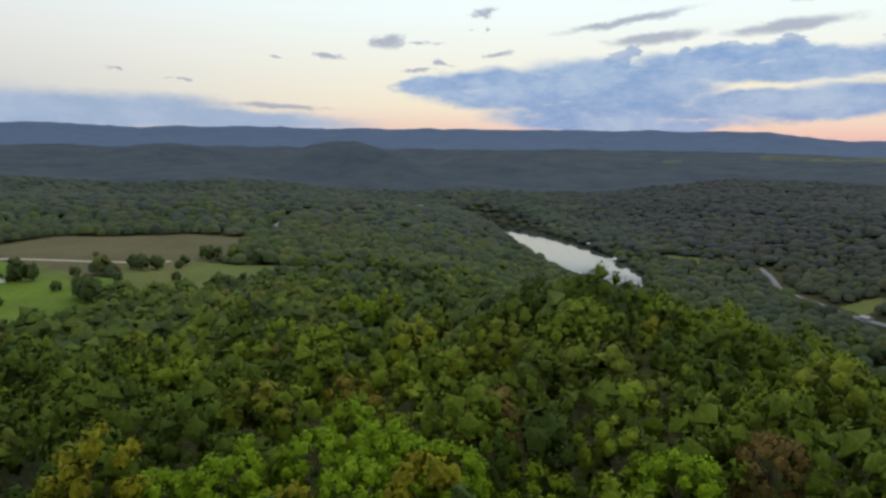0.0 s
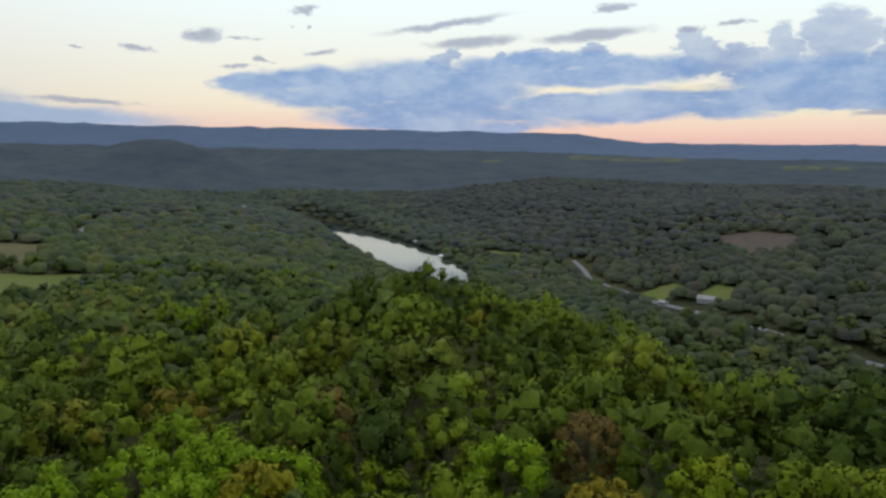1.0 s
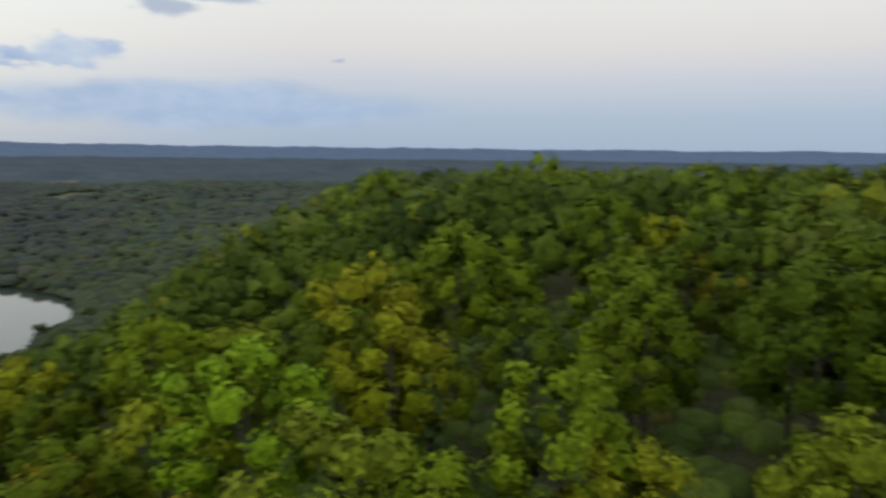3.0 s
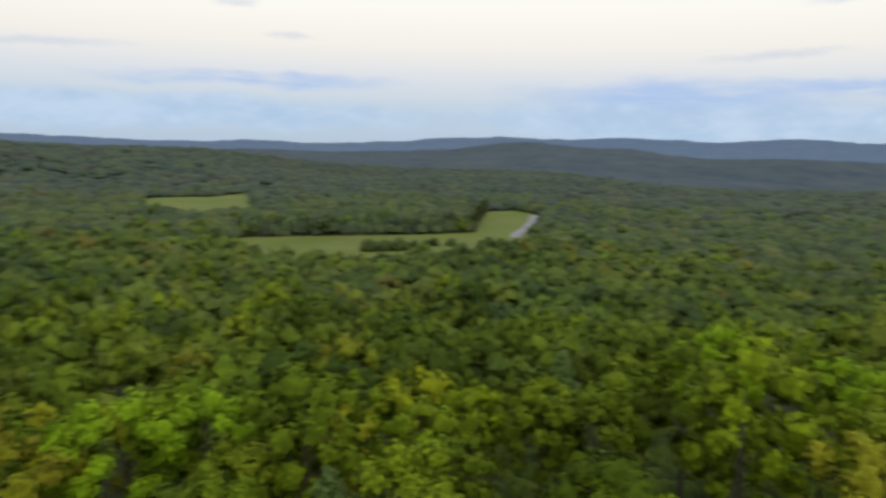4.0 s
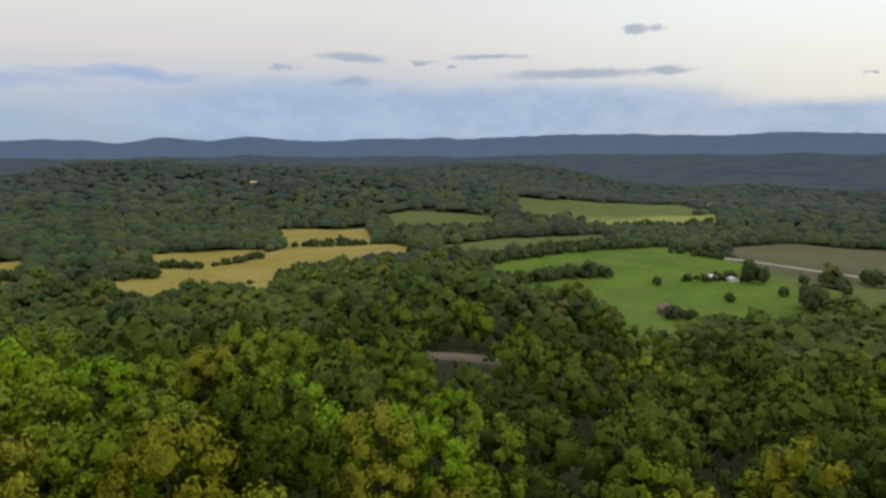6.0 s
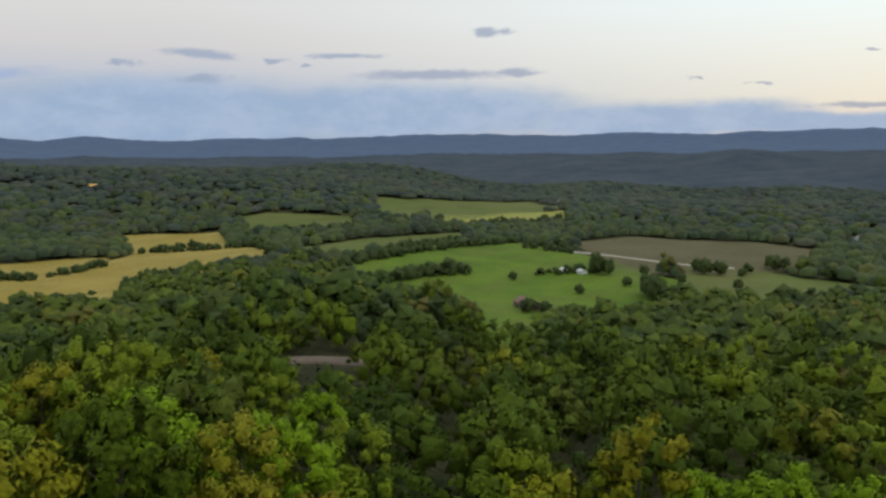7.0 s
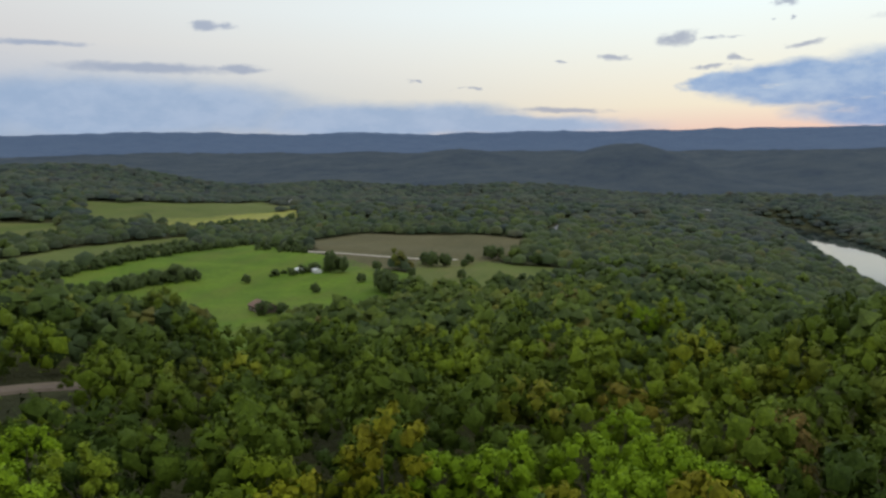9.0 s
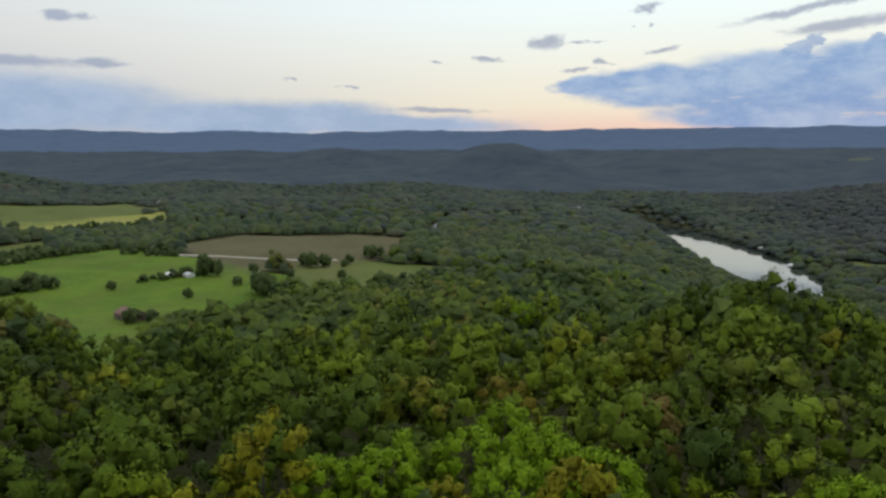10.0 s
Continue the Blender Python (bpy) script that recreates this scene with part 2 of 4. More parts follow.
streaks = calc("MAXIMUM", cloud_group(thin, STREAKS_WEST, 0.7), cloud_group(thin, STREAKS_EAST, 0.7))
streaks = calc("MAXIMUM", streaks, cloud_group(thin, STREAKS_NORTH, 0.7))
faint = cloud_group(thin, STREAKS_SOUTH, 0.9)
bank = cloud_group(bent, BANK_CLOUDS, 0.35)
puffs = calc("MAXIMUM", cloud_group(fine, PUFF_CLOUDS, 0.3), cloud_group(fine, PUFFS_EAST, 0.5))
rifts = cloud_group(thin, GAPS, 0.9)
veil = cloud_group(bent, VEIL_CLOUDS + VEIL_EAST, 0.55)
blue = cloud_group(bent, BLUE_SOUTH, 0.8)

shade, _ = cloud_noise(14.0, 6.0, 0.66, stretch.outputs[0])
layers = WN.new("ShaderNodeMapping")
wire(layers, "Vector", coord)
layers.inputs["Scale"].default_value = (1, 1, 7)
gaps, _ = cloud_noise(11.0, 5.0, 0.62, layers.outputs[0])
streak_tone = blend(glow, (0.30, 0.37, 0.50, 1), (0.30, 0.34, 0.45, 1))
bank_tone = blend(span(shade, 0.3, 0.7), (0.17, 0.31, 0.57, 1), (0.36, 0.48, 0.66, 1))
puff_tone = blend(span(calc("ADD", calc("MULTIPLY", elev, 0.06), shade), 0.6, 1.15), (0.23, 0.33, 0.54, 1), (0.48, 0.56, 0.67, 1))
veil_tone = blend(span(shade, 0.35, 0.65), (0.30, 0.41, 0.58, 1), (0.37, 0.47, 0.63, 1))
sky = blend(calc("MULTIPLY", calc("MULTIPLY", veil, 0.95), span(gaps, -0.2, 0.36)), clear, veil_tone)
sky = blend(calc("MULTIPLY", calc("MULTIPLY", blue, 0.7), span(gaps, 0.15, 0.62)), sky, (0.23, 0.36, 0.63, 1))
sky = blend(calc("MULTIPLY", faint, 0.45), sky, (0.36, 0.42, 0.55, 1))
sky = blend(calc("MULTIPLY", puffs, 0.95), sky, puff_tone)
sky = blend(calc("MULTIPLY", calc("MULTIPLY", bank, 0.95), span(gaps, 0.16, 0.42)), sky, bank_tone)
sky = blend(calc("MULTIPLY", rifts, 0.85), sky, (0.86, 0.78, 0.56, 1))
sky = blend(calc("MULTIPLY", streaks, 0.8), sky, streak_tone)

# the sky's own scattered light, under the clouds' picture
nishita = WN.new("ShaderNodeTexSky")
nishita.sky_type, nishita.sun_disc = "NISHITA", False
nishita.sun_elevation, nishita.sun_rotation = radians(-2), radians(SUNSET)
air = WN.new("ShaderNodeBackground")
WL.new(nishita.outputs[0], air.inputs[0])
air.inputs[1].default_value = 0.05
seen = WN.new("ShaderNodeBackground")
WL.new(sky, seen.inputs[0])
seen.inputs[1].default_value = 1.0
both = WN.new("ShaderNodeAddShader")
WL.new(air.outputs[0], both.inputs[0]), WL.new(seen.outputs[0], both.inputs[1])
out = next((n for n in WN if n.type == "OUTPUT_WORLD"), None) or WN.new("ShaderNodeOutputWorld")
WL.new(both.outputs[0], out.inputs[0])

# added soft lamp, 56 degrees up though the sun has set, to brighten the crowns
top_light = new("top_light", bpy.data.lights.new("top_light", "SUN"))
top_light.data.energy, top_light.data.angle, top_light.data.color = 0.7, radians(60), (1.0, 0.95, 0.86)
sx, sy = polar(SUNSET, 1.0)
top_light.matrix_world = look((sx * 300, sy * 300, 600), (0, 0, 150))

# ---- materials ----


class Mat:
    """A node material, with short hands for its nodes."""

    def __init__(self, name, rough=0.8, metal=0.0, spec=0.3):
        self.m = bpy.data.materials.new(name)
        self.m.use_nodes = True
        self.t = self.m.node_tree
        self.b = self.t.nodes["Principled BSDF"]
        self.b.inputs["Roughness"].default_value, self.b.inputs["Metallic"].default_value = rough, metal
        self.b.inputs["Specular IOR Level"].default_value = spec
        self.geo = self.t.nodes.new("ShaderNodeNewGeometry")

    def put(self, node, slot, v):
        if hasattr(v, "is_output"):
            self.t.links.new(v, node.inputs[slot])
        else:
            node.inputs[slot].default_value = v

    def noise(self, size, detail=3.0, rough=0.6, squash=(1, 1, 1)):
        """Noise in the world's metres: size is the width of a patch."""
        k = self.t.nodes.new("ShaderNodeMapping")
        self.put(k, "Vector", self.geo.outputs["Position"])
        k.inputs["Scale"].default_value = squash
        n = self.t.nodes.new("ShaderNodeTexNoise")
        self.put(n, "Vector", k.outputs[0])
        n.inputs["Scale"].default_value, n.inputs["Detail"].default_value, n.inputs["Roughness"].default_value = 1 / size, detail, rough
        return n.outputs["Fac"]

    def ramp(self, fac, stops):
        n = self.t.nodes.new("ShaderNodeValToRGB")
        self.put(n, 0, fac)
        e = n.color_ramp.elements
        while len(e) < len(stops):
            e.new(0.5)
        for k, (p, c) in enumerate(stops):
            e[k].position, e[k].color = p, (*c, 1)
        return n.outputs[0]

    def mix(self, fac, a, b, mode="MIX"):
        n = self.t.nodes.new("ShaderNodeMix")
        n.data_type, n.blend_type = "RGBA", mode
        self.put(n, 0, fac)
        for slot, v in ((6, a), (7, b)):
            self.put(n, slot, v if hasattr(v, "is_output") else (*v, 1))
        return n.outputs[2]

    def math(self, op, a, b):
        n = self.t.nodes.new("ShaderNodeMath")
        n.operation = op
        self.put(n, 0, a), self.put(n, 1, b)
        return n.outputs[0]

    def random(self):
        return self.t.nodes.new("ShaderNodeObjectInfo").outputs["Random"]

    def value(self, name):
        """A number that each tree of a wood carries on its points."""
        n = self.t.nodes.new("ShaderNodeAttribute")
        n.attribute_name = name
        return n.outputs["Fac"]

    def island(self):
        return self.geo.outputs["Random Per Island"]

    def bump(self, fac, strength, distance):
        n = self.t.nodes.new("ShaderNodeBump")
        n.inputs["Strength"].default_value, n.inputs["Distance"].default_value = strength, distance
        self.put(n, "Height", fac)
        self.put(self.b, "Normal", n.outputs[0])

    def done(self, color):
        self.put(self.b, "Base Color", color)
        return self.m


GREENS = [(0.0, (0.042, 0.064, 0.010)), (0.25, (0.066, 0.092, 0.011)), (0.45, (0.090, 0.122, 0.012)), (0.6, (0.122, 0.166, 0.012)),
          (0.72, (0.094, 0.112, 0.018)), (0.82, (0.150, 0.172, 0.014)), (0.92, (0.150, 0.150, 0.014)), (1.0, (0.140, 0.115, 0.018))]


def foliage(name, pick, tone=(1.0, 1.0, 1.0), clump=2.2, haze=0.0, fleck=0.4):
    """Leaves: the tree's own hue, broad stands, lighter and darker clumps, and each spray a little different."""
    m = Mat(name, 0.75, 0, 0.06)
    own = m.random() if pick == "object" else m.value("hue")
    stand = m.math("MULTIPLY", m.math("SUBTRACT", m.noise(60.0, 2.0), 0.5), 0.9)
    base = m.ramp(m.math("ADD", own, stand), GREENS)
    base = m.mix(1.0, base, m.ramp(m.noise(110.0, 2.0), [(0.35, (0.74, 0.78, 0.84)), (0.65, (1.14, 1.08, 0.92))]), "MULTIPLY")
    base = m.mix(1.0, base, m.ramp(m.noise(clump, 4.0, 0.7), [(0.3, (0.72, 0.74, 0.76)), (0.7, (1.24, 1.22, 1.1))]), "MULTIPLY")
    base = m.mix(fleck, base, m.ramp(m.island(), [(0.0, (0.7, 0.74, 0.8)), (1.0, (1.32, 1.28, 1.1))]), "MULTIPLY")
    base = m.mix(1.0, base, m.ramp(m.noise(clump * 0.28, 3.0, 0.75), [(0.32, (0.66, 0.68, 0.7)), (0.68, (1.32, 1.3, 1.2))]), "MULTIPLY")
    # distance haze painted in: leaves mixed towards grey-green and dull brown
    base = m.mix(haze, base, m.mix(m.ramp(m.noise(70.0, 4.0, 0.65), [(0.4, (0, 0, 0)), (0.62, (1, 1, 1))]), (0.046, 0.060, 0.042), (0.068, 0.062, 0.046)))
    if pick != "object":
        base = m.mix(m.math("MULTIPLY", m.value("brown_mix"), 0.6), base, m.mix(m.noise(30.0, 4.0), (0.040, 0.042, 0.030), (0.068, 0.058, 0.046)))
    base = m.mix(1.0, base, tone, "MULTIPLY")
    m.bump(m.noise(clump * 0.3, 3.0), 0.7, 0.5)
    return m.done(base)


# tones dim and cool ring by ring: distance haze put into the leaf colours
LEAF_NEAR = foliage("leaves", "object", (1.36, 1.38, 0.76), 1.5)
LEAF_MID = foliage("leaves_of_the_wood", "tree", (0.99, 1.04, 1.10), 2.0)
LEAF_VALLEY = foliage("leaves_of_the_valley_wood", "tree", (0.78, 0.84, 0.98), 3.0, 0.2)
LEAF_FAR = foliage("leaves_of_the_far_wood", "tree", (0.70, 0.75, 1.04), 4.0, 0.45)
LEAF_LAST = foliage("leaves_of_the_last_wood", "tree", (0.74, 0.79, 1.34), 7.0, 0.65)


def turning(name, low, high):
    """Leaves of one colour: early autumn or bright yellow-green."""
    m = Mat(name, 0.7, 0, 0.08)
    c = m.mix(m.ramp(m.noise(1.6, 3.0), [(0.3, (0, 0, 0)), (0.7, (1, 1, 1))]), low, high)
    c = m.mix(0.45, c, m.ramp(m.island(), [(0.0, (0.72, 0.76, 0.8)), (1.0, (1.28, 1.24, 1.1))]), "MULTIPLY")
    c = m.mix(1.0, c, m.ramp(m.noise(0.4, 3.0, 0.75), [(0.32, (0.6, 0.62, 0.64)), (0.68, (1.38, 1.36, 1.25))]), "MULTIPLY")
    m.bump(m.noise(0.5, 3.0), 0.7, 0.4)
    return m.done(c)


LEAF_BRIGHT = turning("bright_leaves", (0.118, 0.195, 0.006), (0.185, 0.285, 0.009))
LEAF_YELLOW = turning("yellowing_leaves", (0.118, 0.162, 0.010), (0.178, 0.230, 0.014))
LEAF_ORANGE = turning("orange_leaves", (0.165, 0.168, 0.010), (0.238, 0.222, 0.014))
LEAF_BROWN = turning("brown_leaves", (0.10, 0.075, 0.022), (0.17, 0.115, 0.03))
LEAF_DARK = turning("dark_leaves", (0.034, 0.050, 0.016), (0.058, 0.080, 0.022))
LEAF_CEDAR = turning("cedar_needles", (0.055, 0.085, 0.022), (0.090, 0.130, 0.034))


def simple(name, low, high, size, rough=0.85, bump=0.3, spec=0.25, metal=0.0, grain=0.12):
    m = Mat(name, rough, metal, spec)
    c = m.mix(m.ramp(m.noise(size, 4.0), [(0.3, (0, 0, 0)), (0.7, (1, 1, 1))]), low, high)
    c = m.mix(1.0, c, m.ramp(m.noise(size * grain, 3.0), [(0.25, (0.8, 0.8, 0.8)), (0.75, (1.15, 1.15, 1.15))]), "MULTIPLY")
    if bump:
        m.bump(m.noise(size * grain, 3.0), bump, size * 0.05)
    return m.done(c)


def grass(name, low, high, dry=(0.16, 0.15, 0.05)):
    """Pasture: broad drifts, mown lines and dry tufts."""
    m = Mat(name, 0.9, 0, 0.15)
    c = m.mix(m.ramp(m.noise(60.0, 4.0, 0.65), [(0.35, (0, 0, 0)), (0.65, (1, 1, 1))]), low, high)
    c = m.mix(m.ramp(m.noise(22.0, 5.0, 0.7, (1, 0.25, 1)), [(0.46, (0, 0, 0)), (0.68, (0.85, 0.85, 0.85))]), c, dry)
    c = m.mix(1.0, c, m.ramp(m.noise(2.5, 4.0, 0.7), [(0.3, (0.75, 0.78, 0.75)), (0.7, (1.2, 1.18, 1.15))]), "MULTIPLY")
    m.bump(m.noise(1.5, 3.0), 0.5, 0.3)
    return m.done(c)


def forest_floor():
    m = Mat("forest_floor", 0.95, 0, 0.1)
    c = m.mix(m.ramp(m.noise(14.0, 4.0), [(0.35, (0, 0, 0)), (0.65, (1, 1, 1))]), (0.038, 0.040, 0.017), (0.056, 0.056, 0.025))
    c = m.mix(1.0, c, m.ramp(m.noise(160.0, 3.0), [(0.35, (0.75, 0.8, 0.85)), (0.65, (1.2, 1.15, 1.0))]), "MULTIPLY")
    m.bump(m.noise(9.0, 4.0, 0.7), 1.0, 4.0)
    return m.done(c)


def water():
    m = Mat("river_water", 0.04, 0, 0.9)
    m.b.inputs["IOR"].default_value = 1.42
    m.bump(m.noise(6.0, 3.0, 0.6), 0.035, 0.4)
    return m.done(m.ramp(m.noise(50.0), [(0.3, (0.022, 0.030, 0.026)), (0.7, (0.035, 0.042, 0.036))]))


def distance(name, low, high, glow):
    """The farthest hills; a blue emission stands in for the lit air before them."""
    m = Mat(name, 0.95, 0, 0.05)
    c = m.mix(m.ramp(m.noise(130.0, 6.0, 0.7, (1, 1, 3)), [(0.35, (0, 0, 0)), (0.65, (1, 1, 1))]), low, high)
    # haze painted as emission: the hills give off no light themselves
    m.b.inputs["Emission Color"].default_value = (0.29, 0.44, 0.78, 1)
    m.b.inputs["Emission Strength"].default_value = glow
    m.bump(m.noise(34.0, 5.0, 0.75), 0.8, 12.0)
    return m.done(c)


FLOOR, WATER = forest_floor(), water()
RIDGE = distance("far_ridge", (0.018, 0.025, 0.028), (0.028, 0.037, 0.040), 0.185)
HILLS_M = distance("haze_blue_hills", (0.018, 0.023, 0.018), (0.044, 0.048, 0.034), 0.072)
BARK = simple("bark", (0.045, 0.036, 0.027), (0.085, 0.07, 0.055), 0.8, 0.95, 0.8)
GRASS = grass("pasture_grass", (0.056, 0.104, 0.006), (0.104, 0.168, 0.009), (0.108, 0.128, 0.019))
PALE = grass("pale_meadow", (0.074, 0.098, 0.017), (0.096, 0.120, 0.022), (0.120, 0.116, 0.036))
HAY = grass("hay_stubble", (0.23, 0.175, 0.034), (0.29, 0.215, 0.045), (0.30, 0.24, 0.07))
# the pale meadow again, with distance haze greyed into its colour
PALE_FAR = grass("hazed_meadow", (0.066, 0.076, 0.036), (0.085, 0.095, 0.045), (0.095, 0.09, 0.05))
BROWN = grass("fallow_field", (0.074, 0.068, 0.029), (0.098, 0.086, 0.038), (0.112, 0.094, 0.044))
GOLD = grass("mustard_strip", (0.20, 0.21, 0.035), (0.25, 0.25, 0.045), (0.24, 0.22, 0.07))
EARTH = simple("bare_earth", (0.058, 0.044, 0.034), (0.086, 0.060, 0.050), 18.0, 0.95, 0.5)
ASPHALT = simple("road_surface", (0.14, 0.14, 0.15), (0.20, 0.20, 0.21), 9.0, 0.9, 0.2)
HILL_ROAD = simple("worn_road", (0.13, 0.10, 0.075), (0.18, 0.14, 0.105), 7.0, 0.95, 0.2)
GRAVEL = simple("gravel_track", (0.30, 0.26, 0.21), (0.40, 0.36, 0.30), 6.0, 0.95, 0.4)
WHITE = simple("white_siding", (0.62, 0.62, 0.60), (0.74, 0.74, 0.72), 3.0, 0.7, 0.1)
DULL = simple("grey_siding", (0.26, 0.27, 0.28), (0.36, 0.37, 0.38), 3.0, 0.75, 0.1)
TIN = simple("tin_roof", (0.20, 0.20, 0.20), (0.29, 0.29, 0.29), 3.0, 0.65, 0.15, 0.3)
RUST = simple("rusty_roof", (0.14, 0.085, 0.065), (0.22, 0.13, 0.10), 2.5, 0.8, 0.2)
PLANK = simple("barn_boards", (0.10, 0.075, 0.06), (0.16, 0.12, 0.095), 1.5, 0.9, 0.3)
GLASS = simple("window_glass", (0.02, 0.025, 0.03), (0.03, 0.035, 0.04), 2.0, 0.1, 0.0, 0.5)
# a small yellow light on the hill, put into the shed's colour
ORANGE = simple("orange_lit_shed", (0.60, 0.30, 0.08), (0.75, 0.42, 0.12), 3.0, 0.7, 0.1)


# ---- meshes ----
def mesh_of(name, verts, faces, material, smooth=False):
    me = bpy.data.meshes.new(name)
    me.from_pydata([tuple(map(float, v)) for v in verts], [], [tuple(map(int, f)) for f in faces])
    me.materials.append(material)
    if smooth:
        me.polygons.foreach_set("use_smooth", np.ones(len(me.polygons), dtype=bool))
    me.update()
    return me


def tri_mesh(name, verts, tris, material, smooth=True, normals=None):
    """A mesh of triangles straight from arrays. normals: a soft normal for each corner point, as leaves have it."""
    me = bpy.data.meshes.new(name)
    me.vertices.add(len(verts))
    me.vertices.foreach_set("co", np.asarray(verts, dtype=np.float32).ravel())
    me.loops.add(len(tris) * 3)
    me.loops.foreach_set("vertex_index", np.asarray(tris, dtype=np.int32).ravel())
    me.polygons.add(len(tris))
    me.polygons.foreach_set("loop_start", np.arange(0, len(tris) * 3, 3, dtype=np.int32))
    me.polygons.foreach_set("use_smooth", np.full(len(tris), smooth, dtype=bool))
    me.materials.append(material)
    me.update(calc_edges=True)
    if normals is not None:
        me.normals_split_custom_set_from_vertices(np.asarray(normals, dtype=np.float32))
    return me


def part(name, bm, material, parent, label=""):
    me = bpy.data.meshes.new(name)
    bm.to_mesh(me)
    bm.free()
    me.materials.append(material)
    ob = new(name, me)
    ob.parent = parent
    return tagged(ob, label) if label else ob


def thing(name, m, label, category, group="", kind=""):
    ob = new(name)
    ob.matrix_basis = m
    return tagged(ob, label, category, group, kind)


def box(sx, sy, sz, at=(0, 0, 0), bm=None, bevel=0.0):
    bm = bm or bmesh.new()
    made = bmesh.ops.create_cube(bm, size=1, matrix=Matrix.Translation(at) @ Matrix.Diagonal((sx, sy, sz, 1)))
    if bevel:
        edges = list({e for v in made["verts"] for e in v.link_edges})
        bmesh.ops.bevel(bm, geom=edges, offset=bevel, segments=1, affect="EDGES")
    return bm


# ---- ground ----
def ground_sheet():
    radii = np.concatenate([[0.0], np.geomspace(20, 1930, 165)])
    az = np.radians(np.arange(0, 360, 0.75))
    n = len(az)
    r, a = np.meshgrid(radii[1:], az, indexing="ij")
    x, y = np.sin(a) * r, np.cos(a) * r
    z = height(x, y)
    verts = np.concatenate([[[0, 0, float(height(np.array([0.0]), np.array([25.0]))[0])]], np.stack([x.ravel(), y.ravel(), z.ravel()], 1)])
    i, j = np.meshgrid(np.arange(len(radii) - 2), np.arange(n), indexing="ij")
    a0, a1, b0, b1 = 1 + i * n + j, 1 + i * n + (j + 1) % n, 1 + (i + 1) * n + j, 1 + (i + 1) * n + (j + 1) % n
    tris = np.concatenate([np.stack([a0, b0, b1], -1).reshape(-1, 3), np.stack([a0, b1, a1], -1).reshape(-1, 3),
                           np.stack([np.zeros(n, int), 1 + np.arange(n), 1 + (np.arange(n) + 1) % n], 1)])
    return tri_mesh("ground", verts, tris[:, ::-1], FLOOR)


tagged(new("ground", ground_sheet()), "rolling wooded hill country sinking to a river valley", "ground", kind="structure")


def far_ridges(name, r0, r1, rings, material):
    radii = np.linspace(r0, r1, rings)
    az = np.radians(np.arange(0, 360, 0.5))
    n = len(az)
    r, a = np.meshgrid(radii, az, indexing="ij")
    x, y = np.sin(a) * r, np.cos(a) * r
    z = height(x, y)
    # the land falls away behind the crest; the tree tops make it ragged
    z = z + np.where(r > 4520, -(r - 4520) * 0.35, 0) - 1.5 * (r < 1940) - 7.0 * ((r < 3900) & (r0 > 2000))
    rough = np.random.default_rng(5).normal(0, 1.6, z.shape)
    z = z + rough * np.clip((r - 2000) / 100, 0, 1)
    i, j = np.meshgrid(np.arange(len(radii) - 1), np.arange(n), indexing="ij")
    a0, a1, b0, b1 = i * n + j, i * n + (j + 1) % n, (i + 1) * n + j, (i + 1) * n + (j + 1) % n
    tris = np.concatenate([np.stack([a0, b0, b1], -1).reshape(-1, 3), np.stack([a0, b1, a1], -1).reshape(-1, 3)])
    return tri_mesh(name, np.stack([x.ravel(), y.ravel(), z.ravel()], 1), tris[:, ::-1], material)


tagged(new("backdrop_hills", far_ridges("haze_blue_hills", 1910, 3900, 80, HILLS_M)), "dark wooded hills hazed blue-grey before the horizon", "hill", kind="structure")
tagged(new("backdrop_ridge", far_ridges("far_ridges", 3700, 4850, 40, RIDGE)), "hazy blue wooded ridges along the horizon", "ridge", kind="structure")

# water
mid, wide = LINE[:, :2], LINE[:, 2] + 6
along = np.gradient(mid, axis=0)
along /= np.linalg.norm(along, axis=1)[:, None]
side = np.stack([-along[:, 1], along[:, 0]], 1) * wide[:, None]
verts = [(*p, 0.0) for p in mid - side] + [(*p, 0.0) for p in mid] + [(*p, 0.0) for p in mid + side]
k = len(mid)
faces = [f for i in range(k - 1) for f in ((i, k + i, k + i + 1, i + 1), (k + i, 2 * k + i, 2 * k + i + 1, k + i + 1))]
tagged(new("river", mesh_of("river", verts, faces, WATER)), "calm river mirroring the pale evening sky", "river", kind="structure")

